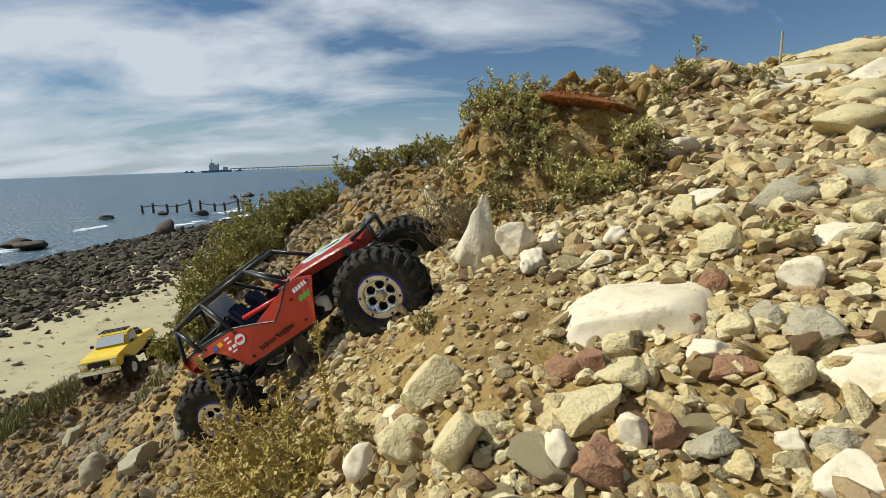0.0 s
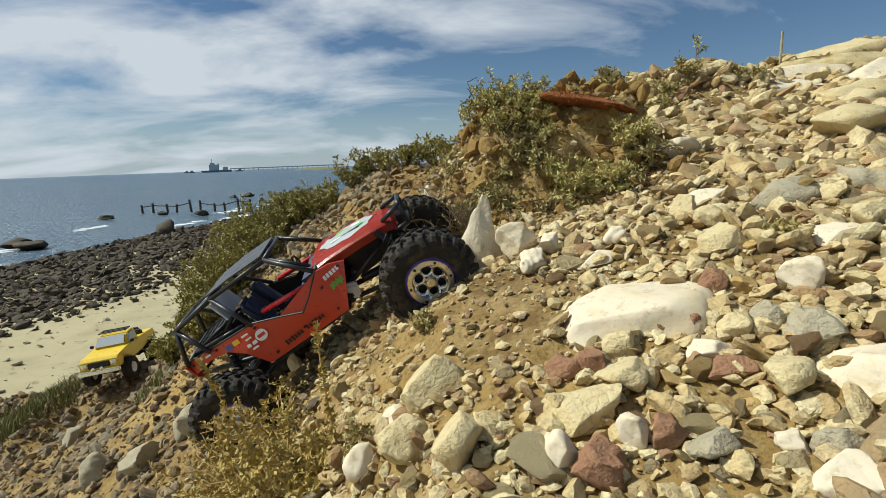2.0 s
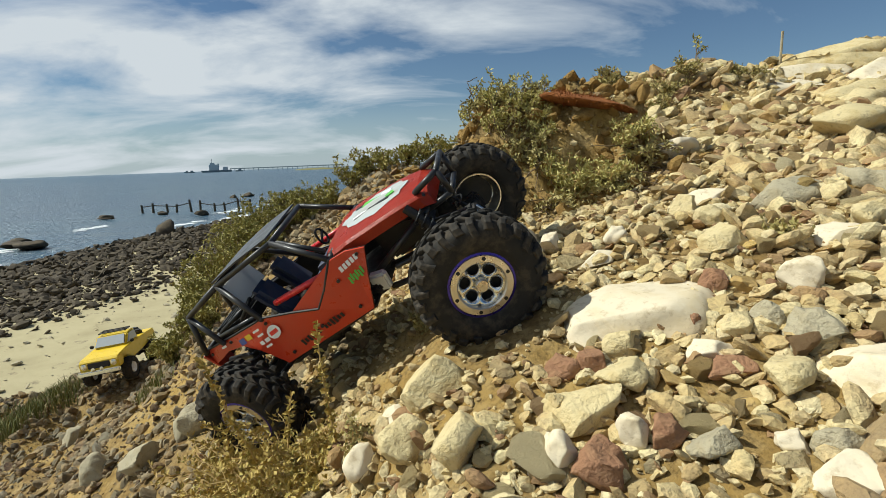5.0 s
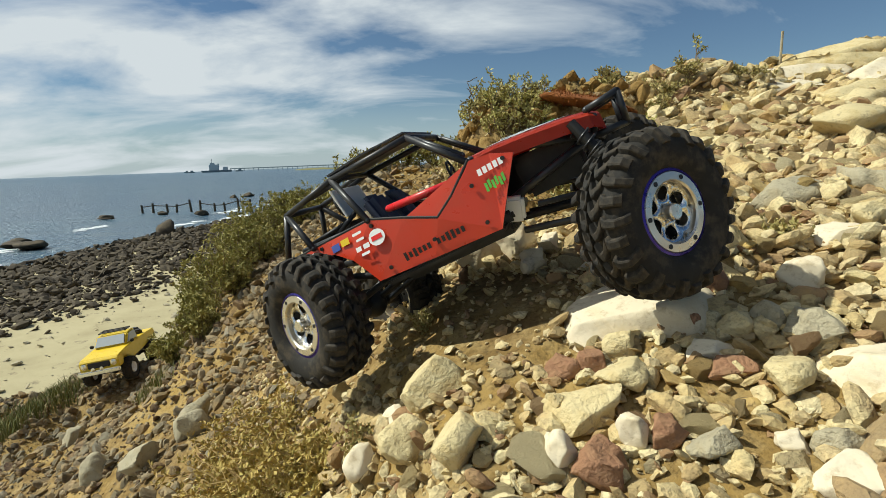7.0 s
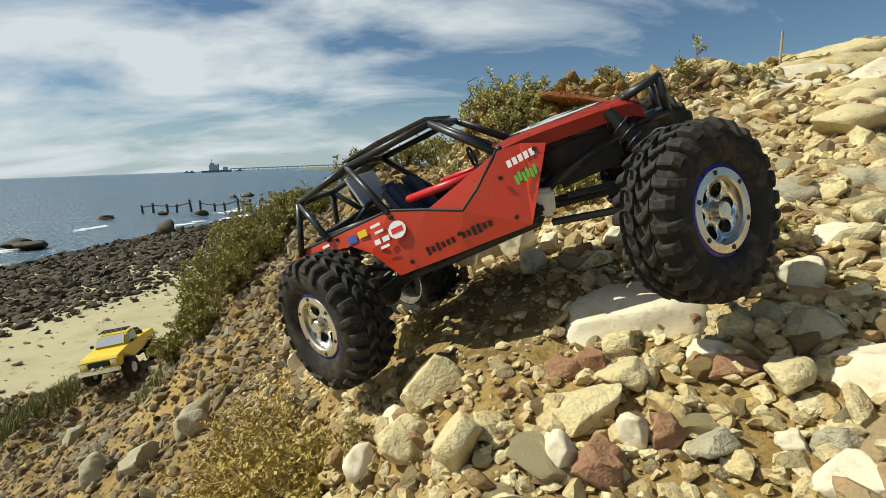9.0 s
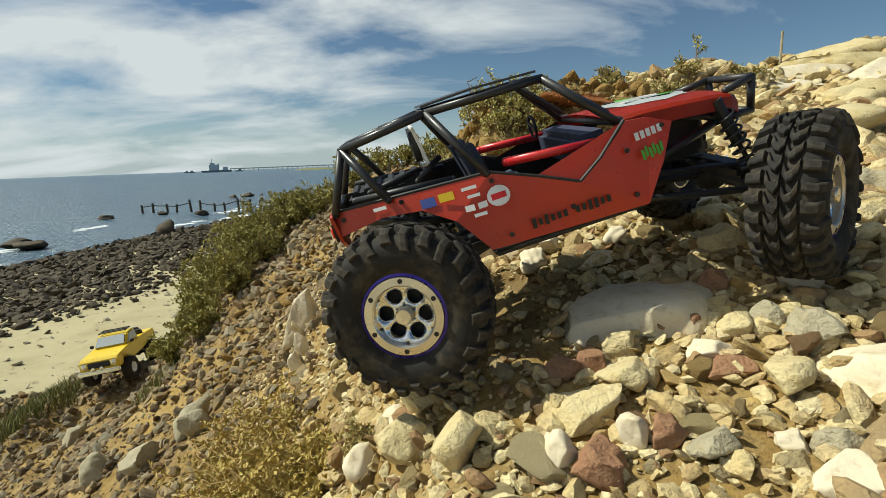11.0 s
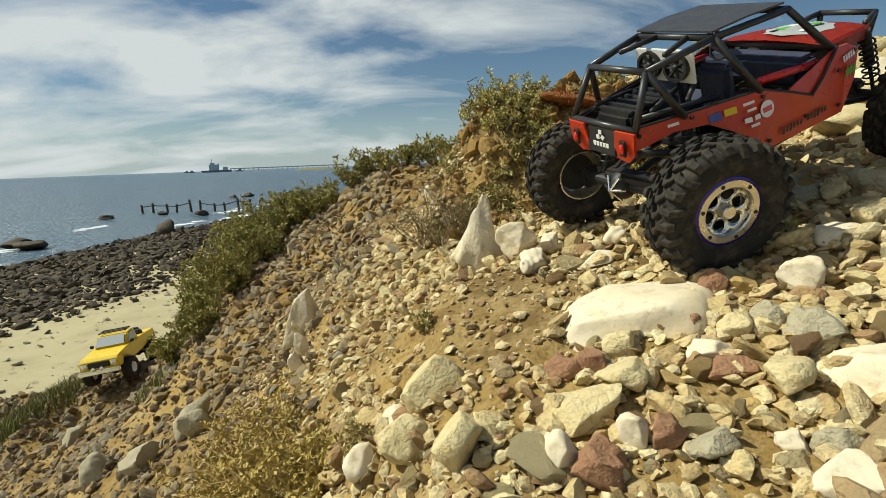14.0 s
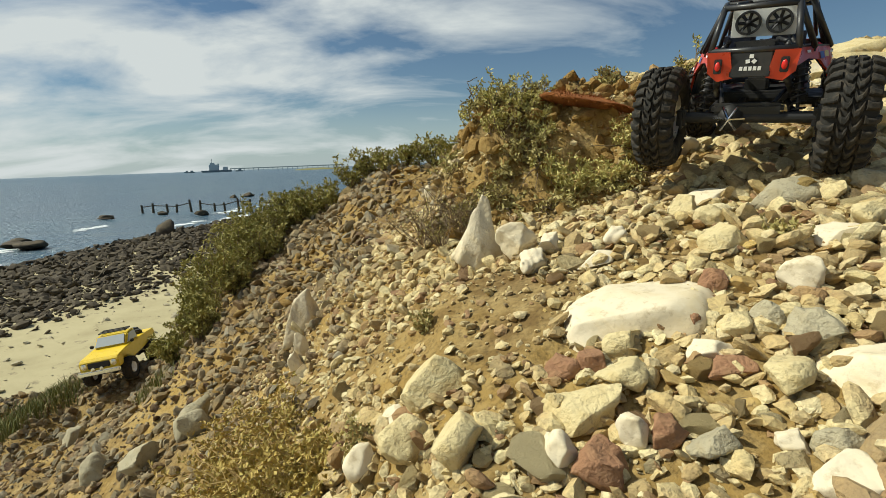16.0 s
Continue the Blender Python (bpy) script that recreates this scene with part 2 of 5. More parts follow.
BALLS = {k: ball(k) for k in (1, 2, 3, 4)}


def stone_points(level, seed, cuts=9, lump=0.10, keep=0.97):
    """A unit ball with flats ground off it in random directions: a broken stone."""
    rng = np.random.default_rng(seed)
    v = BALLS[level][0].copy()
    for k in range(cuts):
        n = rng.normal(size=3)
        n /= np.linalg.norm(n)
        over = v @ n - rng.uniform(0.40, 0.80)
        v -= np.maximum(over, 0)[:, None] * n * keep
    if lump:
        for k in range(3):
            w = rng.normal(size=3) * (2.2 + 2.2 * k)
            v *= (1 + lump / (1 + k) * np.sin(v @ w + rng.uniform(0, 6)))[:, None]
        if level > 2:
            w = rng.normal(size=(3, 3)) * 9
            v *= (1 + 0.018 * np.sin(v @ w).sum(1))[:, None]
    return v / np.abs(v).max(0)


def ground_normal(x, y):
    e = 0.02
    a = np.array([[x - e, x + e, x, x], [y, y, y - e, y + e]])
    h = height(a[0], a[1], False)
    return Vector((-(h[1] - h[0]) / (2 * e), -(h[3] - h[2]) / (2 * e), 1)).normalized()


def level_at(x, y):
    return float(height(np.array([x]), np.array([y]))[0])


ROCK_SEED = [100]


def rock(label, mat, x, y, wide, deep, tall, turn=0.0, sink=0.30, lean=True, cuts=13, lump=0.07, tilt=(0, 0), level=4, taper=0.0):
    """One larger stone that lies on the hillside."""
    ROCK_SEED[0] += 1
    v = stone_points(level, ROCK_SEED[0], cuts, lump)
    v[:, :2] *= (1 - taper * (v[:, 2:] + 1) / 2)
    v = v * np.array([wide / 2, deep / 2, tall / 2])
    me = mesh_of("rock", v.tolist(), BALLS[level][1].tolist(), mat, True)
    ob = new("rock", me)
    q = Vector((0, 0, 1)).rotation_difference(ground_normal(x, y)).to_matrix().to_4x4() if lean else Matrix()
    ob.matrix_basis = Matrix.Translation((x, y, level_at(x, y) + tall * (0.5 - sink))) @ q @ pose(0, 0, 0, tilt[0], tilt[1], turn)
    return tagged(ob, label, "rock", "loose rocks on the hillside")


CREAM, WHITE, RED, GREY = "cream-tan angular rock lying on the stony slope", "white limestone rock bedded in stony soil", "red-brown angular rock among pale stones", "grey weathered rock on the stony slope"


def rocks():
    rock("broad smooth white limestone slab bedded in the slope", MAT_WHITE, 0.171, 0.466, 0.190, 0.165, 0.090, 4, 0.55, cuts=11, lump=0.03)
    rock("tall pointed cream limestone rock standing in ochre soil", MAT_CREAM, 0.054, 0.692, 0.125, 0.070, 0.165, 20, 0.32, False, 11, 0.10, (-10, 9), taper=0.60)
    rock("squat cream rock beside the pointed rock", MAT_CREAM, 0.100, 0.662, 0.065, 0.05, 0.062, 10, 0.25, cuts=6)
    rock("knobbly cream rock with hollows", MAT_WHITE, 0.108, 0.600, 0.050, 0.042, 0.042, 70, 0.25, cuts=5, lump=0.2)
    rock("large flat white slab with an ochre stain", MAT_WHITE, 0.298, 0.318, 0.085, 0.075, 0.045, -20, 0.5)
    rock(CREAM, MAT_TAN, -0.012, 0.425, 0.074, 0.055, 0.046, 8, 0.22)
    rock(CREAM, MAT_TAN, 0.105, 0.337, 0.066, 0.045, 0.030, 5, 0.2)
    rock(CREAM, MAT_TAN, 0.141, 0.358, 0.050, 0.04, 0.034, -8, 0.25)
    rock(RED, MAT_RED, 0.098, 0.397, 0.045, 0.04, 0.03, 12, 0.3)
    rock(RED, MAT_RED, 0.122, 0.388, 0.03, 0.03, 0.03, 50, 0.3)
    rock("yellowish tan rock beside the white slab", MAT_TAN, 0.154, 0.406, 0.046, 0.036, 0.028, 0, 0.25)
    rock(CREAM, MAT_TAN, 0.238, 0.320, 0.037, 0.034, 0.034, 30, 0.2, cuts=6)
    rock(RED, MAT_RED, 0.217, 0.347, 0.042, 0.034, 0.024, -5, 0.25)
    rock("pale grey pitted rock on the slope", MAT_GREY, 0.284, 0.362, 0.046, 0.05, 0.045, 20, 0.35, cuts=6, lump=0.16)
    rock(CREAM, MAT_WHITE, 0.327, 0.428, 0.036, 0.034, 0.036, 15, 0.2)
    rock(RED, MAT_RED, 0.263, 0.460, 0.031, 0.03, 0.033, 40, 0.25)
    rock("yellow-brown lichened rock on the slope", MAT_TAN, 0.306, 0.515, 0.058, 0.045, 0.036, -6, 0.25)
    rock("long pale slab cracked across, bedded in the slope", MAT_GREY, 0.446, 0.640, 0.110, 0.10, 0.055, -10, 0.45, cuts=6)
    rock("pale slab beside the cracked slab", MAT_GREY, 0.535, 0.605, 0.075, 0.10, 0.055, -6, 0.45, cuts=6)
    rock(WHITE, MAT_WHITE, 0.358, 0.680, 0.082, 0.055, 0.042, -12, 0.35)
    rock("white banded slab with rust-brown patches", MAT_WHITE, 0.400, 0.478, 0.080, 0.06, 0.036, -4, 0.4)
    rock(CREAM, MAT_TAN, 0.324, 0.588, 0.046, 0.04, 0.036, 25, 0.25, cuts=5)
    rock(CREAM, MAT_TAN, 0.246, 0.388, 0.033, 0.03, 0.03, 10, 0.2)
    rock(GREY, MAT_GREY, 0.269, 0.390, 0.027, 0.03, 0.028, 60, 0.2, cuts=5)
    rock(WHITE, MAT_WHITE, 0.211, 0.371, 0.048, 0.035, 0.024, 8, 0.4)
    rock(CREAM, MAT_WHITE, 0.127, 0.304, 0.028, 0.028, 0.036, 30, 0.2)
    rock(WHITE, MAT_WHITE, 0.071, 0.300, 0.042, 0.04, 0.042, -15, 0.25)
    rock(CREAM, MAT_TAN, 0.007, 0.336, 0.048, 0.045, 0.045, 35, 0.25, cuts=7)
    rock(CREAM, MAT_TAN, -0.035, 0.369, 0.043, 0.045, 0.046, -25, 0.25)
    rock(CREAM, MAT_WHITE, -0.076, 0.389, 0.034, 0.035, 0.038, 5, 0.3)
    rock(WHITE, MAT_WHITE, -0.052, 0.423, 0.031, 0.03, 0.026, 80, 0.2)
    rock(RED, MAT_RED, 0.146, 0.301, 0.029, 0.026, 0.028, 10, 0.25)
    rock("dark brown crumbly rock among pale stones", MAT_RED, 0.097, 0.288, 0.038, 0.035, 0.036, 40, 0.3, lump=0.2)
    rock(CREAM, MAT_WHITE, 0.216, 0.283, 0.025, 0.025, 0.018, 0, 0.2)
    rock(GREY, MAT_GREY, 0.172, 0.286, 0.036, 0.034, 0.032, -30, 0.3)
    rock(GREY, MAT_GREY, 0.239, 0.267, 0.033, 0.03, 0.024, 15, 0.3)
    rock("flat pale grey stone close to the lens", MAT_WHITE, 0.222, 0.243, 0.045, 0.03, 0.02, 5, 0.3)
    rock("large grey angular boulder below the dry plant", MAT_GREY, -0.535, 0.93, 0.125, 0.10, 0.12, 35, 0.35)
    rock(GREY, MAT_GREY, -0.505, 0.90, 0.07, 0.07, 0.09, -20, 0.35)
    rock(GREY, MAT_GREY, -0.615, 0.885, 0.090, 0.07, 0.075, 15, 0.3)
    rock(GREY, MAT_GREY, -0.80, 0.98, 0.09, 0.08, 0.07, 60, 0.3)
    rock("tan boulder standing on the rubble slope", MAT_CREAM, -0.310, 1.02, 0.095, 0.08, 0.15, 20, 0.30, False, taper=0.15, tilt=(-14, 16))
    rock("cream block leaning on the tan boulder", MAT_CREAM, -0.285, 0.90, 0.045, 0.04, 0.075, 5, 0.2, False, tilt=(-8, 5))
    rock(CREAM, MAT_WHITE, -0.283, 0.868, 0.036, 0.03, 0.055, 30, 0.25, False)
    rock(CREAM, MAT_TAN, -0.31, 1.0, 0.05, 0.04, 0.07, 70, 0.3)
    rock(CREAM, MAT_WHITE, 0.145, 0.646, 0.040, 0.035, 0.04, 15, 0.25)
    rock(CREAM, MAT_TAN, 0.113, 0.619, 0.034, 0.03, 0.024, 0, 0.25)
    rock(WHITE, MAT_WHITE, 0.217, 0.613, 0.046, 0.04, 0.045, 45, 0.3, lump=0.2)
    rock(WHITE, MAT_WHITE, 0.187, 0.576, 0.062, 0.04, 0.028, 10, 0.35)
    rock(CREAM, MAT_TAN, -0.149, 0.458, 0.042, 0.04, 0.04, 25, 0.3)
    rock("overhanging pale rock ledge on the upper slope", MAT_TAN, 0.70, 0.84, 0.16, 0.11, 0.06, -12, 0.15, cuts=6)
    rock(WHITE, MAT_WHITE, 0.428, 0.91, 0.078, 0.07, 0.068, 30, 0.3)
    rock(CREAM, MAT_TAN, 0.322, 0.640, 0.046, 0.04, 0.036, 50, 0.25, cuts=5)
    rock(WHITE, MAT_WHITE, -0.022, 1.215, 0.034, 0.03, 0.055, 10, 0.3)
    rock(RED, MAT_RED, 0.216, 0.408, 0.019, 0.018, 0.022, 0, 0.2, cuts=4)
    rock(CREAM, MAT_TAN, 0.446, 0.505, 0.04, 0.035, 0.036, 20, 0.25)
    rock("rust-orange stained boulder beside the shrubs", MAT_RUST, -1.22, 2.12, 0.10, 0.09, 0.17, 10, 0.3, False)
    rock(GREY, MAT_GREY, -1.12, 2.08, 0.13, 0.10, 0.16, 50, 0.3, False)
    rock(GREY, MAT_GREY, -1.30, 1.55, 0.09, 0.08, 0.07, 0, 0.3)
    # bedded outcrop along the crest
    for k, (x, y, w, t) in enumerate(((1.35, 1.95, 0.42, 12), (1.62, 2.05, 0.45, -8), (1.50, 1.75, 0.36, 20), (1.80, 2.3, 0.5, 5), (1.22, 1.70, 0.25, -15), (1.18, 1.42, 0.26, 8), (1.40, 1.52, 0.30, -12), (1.05, 1.25, 0.2, 30))):
        rock("bedded tan rock outcrop near the crest", MAT_TAN if k % 2 else MAT_WHITE, x, y, w, w * 0.6, w * 0.32, t, 0.42, cuts=7)


def scatter(n, seed, region, size, power):
    """Places and sizes of loose stones over a stretch of the plan, many small and few large."""
    rng = np.random.default_rng(seed)
    x = rng.uniform(region[0], region[1], n)
    y = rng.uniform(region[2], region[3], n)
    s = size[0] * (size[1] / size[0]) ** (rng.uniform(0, 1, n) ** power)
    return x, y, s, rng


def bare(x, y):
    """Where soil lies open and few stones are."""
    d = np.exp(-(((x - 0.06) / 0.10) ** 2 + ((y - 0.50) / 0.07) ** 2)) + np.exp(-(((x + 0.03) / 0.16) ** 2 + ((y - 0.60) / 0.06) ** 2))
    m = np.exp(-(((x - 0.245) / 0.22) ** 2 + ((y - 1.04) / 0.22) ** 4))
    return np.clip(d + 1.3 * m + 0.3 * lattice_noise(x / 0.12, y / 0.12, 7), 0, 1)


def triangles(name, verts, faces, mat, smooth):
    me = bpy.data.meshes.new(name)
    me.vertices.add(len(verts))
    me.vertices.foreach_set("co", verts.ravel())
    me.loops.add(faces.size)
    me.loops.foreach_set("vertex_index", faces.ravel().astype(np.int32))
    me.polygons.add(len(faces))
    me.polygons.foreach_set("loop_start", np.arange(0, faces.size, 3, dtype=np.int32))
    me.polygons.foreach_set("use_smooth", np.full(len(faces), smooth, dtype=bool))
    me.update(calc_edges=True)
    me.materials.append(mat)
    return me


def joined_stones(name, label, x, y, s, rng, mat, level, sink=0.25, flat=0.7):
    shapes = [stone_points(level, 900 + k, 9 if level > 1 else 4, 0.08 if level > 1 else 0.18) for k in range(40)]
    f0 = BALLS[level][1]
    z = height(x, y)
    verts, faces, base = [], [], 0
    for i in range(len(x)):
        a, t = rng.uniform(0, 6.283), rng.normal(0, 0.35, 2)
        c, q = math.cos(a), math.sin(a)
        v = shapes[rng.integers(40)] * (s[i] / 2 * np.array([rng.uniform(0.8, 1.25), rng.uniform(0.7, 1.0), flat * rng.uniform(0.7, 1.1)]))
        v = np.stack([v[:, 0] * c - v[:, 1] * q, v[:, 0] * q + v[:, 1] * c, v[:, 2] + t[0] * v[:, 0] + t[1] * v[:, 1]], 1)
        v += (x[i], y[i], z[i] + s[i] * flat * (0.5 - sink))
        verts.append(v)
        faces.append(f0 + base)
        base += len(v)
    ob = new(name, triangles(name, np.concatenate(verts), np.concatenate(faces), mat, False))
    return tagged(ob, label, kind="stuff")


def rubble():
    # stones close by, each one its own piece of the ground
    x, y, s, rng = scatter(900, 21, (-0.35, 0.85, 0.20, 1.10), (0.012, 0.036), 1.6)
    keep = (rng.uniform(0, 1, 900) > bare(x, y) * 1.2) & (x > -0.1 - 0.3 * rng.uniform(0, 1, 900)) & (np.hypot(x, y) > 0.28)
    x, y, s = x[keep][:300], y[keep][:300], s[keep][:300]
    shapes = [mesh_of("stone", stone_points(3, 700 + k, 13, 0.05).tolist(), BALLS[3][1].tolist(), MAT_STONE, False) for k in range(28)]
    for i in range(len(x)):
        ob = new("stone", shapes[int(rng.integers(28))])
        ob.parent = ground
        flat = rng.uniform(0.55, 0.95)
        q = Vector((0, 0, 1)).rotation_difference(ground_normal(x[i], y[i])).to_matrix().to_4x4()
        ob.matrix_basis = (Matrix.Translation((x[i], y[i], level_at(x[i], y[i]) + s[i] * flat * 0.22)) @ q @ pose(0, 0, 0, rng.normal(0, 14), rng.normal(0, 14), rng.uniform(0, 360))
                           @ Matrix.Diagonal((s[i] * 0.62, s[i] * rng.uniform(0.4, 0.55), s[i] * flat * 0.5, 1)))
    # gravel and pebbles between them
    x, y, s, rng = scatter(21000, 22, (-0.45, 1.0, 0.16, 1.25), (0.004, 0.019), 2.0)
    keep = rng.uniform(0, 1, len(x)) > bare(x, y) * 0.45
    joined_stones("gravel", "pale cream and brown gravel between the rocks", x[keep], y[keep], s[keep], rng, MAT_STONE_STUFF, 1)
    x, y, s, rng = scatter(6200, 28, (-0.18, 1.0, 0.18, 1.15), (0.010, 0.032), 1.6)
    keep = rng.uniform(0, 1, len(x)) > bare(x, y) * 1.25
    joined_stones("small_stones", "cream, tan and red-brown stones on the slope", x[keep], y[keep], s[keep], rng, MAT_STONE_STUFF, 2)
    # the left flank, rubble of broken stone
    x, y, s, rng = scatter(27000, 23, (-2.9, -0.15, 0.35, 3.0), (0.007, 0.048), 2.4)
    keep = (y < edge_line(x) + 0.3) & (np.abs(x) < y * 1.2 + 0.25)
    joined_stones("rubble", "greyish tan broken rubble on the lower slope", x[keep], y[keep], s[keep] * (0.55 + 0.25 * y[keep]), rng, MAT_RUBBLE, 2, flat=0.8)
    # the upper slope
    x, y, s, rng = scatter(17000, 24, (0.35, 2.9, 0.55, 2.7), (0.009, 0.070), 2.3)
    keep = (y < edge_line(x) + 0.2) & (x < y * 1.15 + 0.2) & (bare(x, y) < 0.45)
    joined_stones("slope_stones", "pale limestone rubble on the upper slope", x[keep], y[keep], s[keep] * (0.45 + 0.4 * y[keep]), rng, MAT_STONE_STUFF, 2)
    x, y, s, rng = scatter(3500, 25, (-0.6, 0.4, 0.95, 1.95), (0.006, 0.035), 2.4)
    keep = (y < edge_line(x)) & (rng.uniform(0, 1, len(x)) > bare(x, y) * 1.1)
    joined_stones("ridge_stones", "ochre and tan stones below the ridge", x[keep], y[keep], s[keep], rng, MAT_BANK, 1)
    # dark weedy rocks along the shore
    rng = np.random.default_rng(26)
    n = 22000
    a, r = rng.uniform(radians(96), radians(140), n), 14 + 34 * rng.uniform(0, 1, n) ** 0.8
    x, y = r * np.cos(a), r * np.sin(a)
    way = shore_way(x, y)
    keep = (way > 21.0 + 2.0 * lattice_noise(x / 4, y / 4, 3) + 1.5 * rng.normal(0, 0.6, n)) & (way < 43 + 3 * lattice_noise(x / 6, y / 6, 4))
    s = (0.10 * 4.5 ** (rng.uniform(0, 1, n) ** 2.2) * (0.6 + r / 50))
    joined_stones("shore_rocks", "dark weed-covered rocks along the tide line", x[keep], y[keep], s[keep], rng, MAT_DARK, 1, flat=0.6)
    a, r = rng.uniform(radians(100), radians(145), 420), rng.uniform(9, 19, 420)
    x, y = r * np.cos(a), r * np.sin(a)
    joined_stones("beach_stones", "scattered small dark stones on the sand", x, y, 0.05 * 5 ** (rng.uniform(0, 1, 420) ** 2), rng, MAT_GREY, 1, flat=0.5)


# ---- plants ----
def leaf_material(name, a, b, c):
    n = Nodes(name)
    rnd = n.nt.nodes.new("ShaderNodeNewGeometry").outputs["Random Per Island"]
    col = n.ramp(rnd, [(0.0, a), (0.5, b), (1.0, c)])
    col = n.mix(n.ramp(n.noise(9, 3), [(0.4, 0.0), (0.65, 0.5)]), col, c)
    n.bsdf.inputs["Subsurface Weight"].default_value = 0.0
    return n.done(col, 0.65, 0, 0.3)


MAT_LEAF = leaf_material("shrub_leaf", (0.19, 0.185, 0.04), (0.30, 0.275, 0.07), (0.41, 0.35, 0.11))
MAT_GREYLEAF = leaf_material("saltbush_leaf", (0.24, 0.21, 0.06), (0.36, 0.31, 0.11), (0.44, 0.36, 0.14))
MAT_SHOOT = leaf_material("pale_shoot", (0.30, 0.28, 0.07), (0.44, 0.40, 0.13), (0.52, 0.45, 0.17))
MAT_DRYLEAF = leaf_material("dry_leaf", (0.42, 0.30, 0.07), (0.50, 0.37, 0.11), (0.34, 0.28, 0.07))
MAT_GRASS = leaf_material("grass_blade", (0.08, 0.11, 0.025), (0.14, 0.16, 0.04), (0.24, 0.21, 0.08))
MAT_TWIG = leaf_material("brown_twig", (0.16, 0.11, 0.06), (0.24, 0.17, 0.09), (0.11, 0.075, 0.045))
MAT_STRAW = leaf_material("straw_stem", (0.44, 0.30, 0.10), (0.52, 0.38, 0.15), (0.32, 0.20, 0.07))
MAT_OCHRE = plain_stone("ochre_earth", (0.30, 0.185, 0.055), (0.40, 0.27, 0.09), (0.06, 0.04, 0.018), 40)
MAT_RUST = plain_stone("rust_orange_peat", (0.27, 0.095, 0.026), (0.36, 0.14, 0.04), (0.08, 0.03, 0.012), 30)


def tube_into(verts, faces, pts, r0, r1, sides=4):
    """A thin tapered stem along pts."""
    pts = np.asarray(pts, float)
    base = len(verts)
    n = len(pts)
    for i, p in enumerate(pts):
        d = pts[min(i + 1, n - 1)] - pts[max(i - 1, 0)]
        d = d / (np.linalg.norm(d) + 1e-9)
        a = np.cross(d, (0.31, 0.52, 0.79))
        a /= np.linalg.norm(a) + 1e-9
        b = np.cross(d, a)
        r = r0 + (r1 - r0) * i / (n - 1)
        for k in range(sides):
            t = 2 * math.pi * k / sides
            verts.append(tuple(p + r * (math.cos(t) * a + math.sin(t) * b)))
    for i in range(n - 1):
        for k in range(sides):
            k2 = (k + 1) % sides
            faces.append((base + i * sides + k, base + i * sides + k2, base + (i + 1) * sides + k2, base + (i + 1) * sides + k))


def leaf_into(verts, faces, p, d, up, long, wide):
    """One leaf: two halves folded along the rib."""
    s = np.cross(d, up)
    s /= np.linalg.norm(s) + 1e-9
    n = np.cross(s, d)
    b = len(verts)
    mid = p + d * long * 0.5
    verts += [tuple(p), tuple(mid + s * wide / 2 + n * wide * 0.2), tuple(p + d * long), tuple(mid - s * wide / 2 + n * wide * 0.2)]
    faces += [(b, b + 1, b + 2), (b, b + 2, b + 3)]


def shrub(name, label, x, y, tall, spread, stems, leaves, leaf, seed, leaf_mat, twig_mat, rise=1.0, sag=0.0, z=None, heading=None, twig=0.0016, fork=3, group="shrubs of the hillside"):
    """A low shrub: forked stems from one foot, with separate leaves along them."""
    rng = np.random.default_rng(seed)
    sv, sf, lv, lf = [], [], [], []
    for k in range(stems):
        a = rng.uniform(0, 6.283) if heading is None else heading + rng.normal(0, 0.6)
        out, up = spread * rng.uniform(0.25, 1.0), tall * rng.uniform(0.45, 1.0) * rise
        bend = rng.normal(0, 0.18, 3) * tall
        line = []
        for t in np.linspace(0, 1, 6):
            line.append(np.array([math.cos(a) * out * t, math.sin(a) * out * t, up * t - sag * tall * t * t]) + bend * math.sin(t * 3.1) * 0.5 + rng.normal(0, 0.025, 3) * tall * t)
        tube_into(sv, sf, line, twig, twig * 0.45, 3)
        tips = [line]
        for j in range(fork):
            i = rng.integers(2, 6)
            d = rng.normal(0, 1, 3)
            d[2] = abs(d[2]) * rise - sag
            d *= tall * rng.uniform(0.15, 0.34) / (np.linalg.norm(d) + 1e-9)
            side = [line[i] + d * t + rng.normal(0, 0.012, 3) * tall for t in np.linspace(0, 1, 4)]
            tube_into(sv, sf, side, twig * 0.6, twig * 0.3, 3)
            tips.append(side)
        for line2 in tips:
            for j in range(leaves):
                t = rng.uniform(0.25, 1.0) * (len(line2) - 1)
                i = min(int(t), len(line2) - 2)
                p = line2[i] + (line2[i + 1] - line2[i]) * (t - i)
                d = rng.normal(0, 1, 3) + np.array([0, 0, 0.5])
                d /= np.linalg.norm(d)
                leaf_into(lv, lf, p + rng.normal(0, 0.25, 3) * leaf, d, rng.normal(0, 1, 3), leaf * rng.uniform(0.7, 1.3), leaf * rng.uniform(0.35, 0.6))
    root = new(name)
    root.location = (x, y, (level_at(x, y) if z is None else z) - 0.004)
    ob = new("twig_work", mesh_of("twig_work", sv, sf, twig_mat))
    ob.parent = root
    if lv:
        ob = new("foliage", mesh_of("foliage", lv, lf, leaf_mat))
        ob.parent = root
    return tagged(root, label, "plant", group)


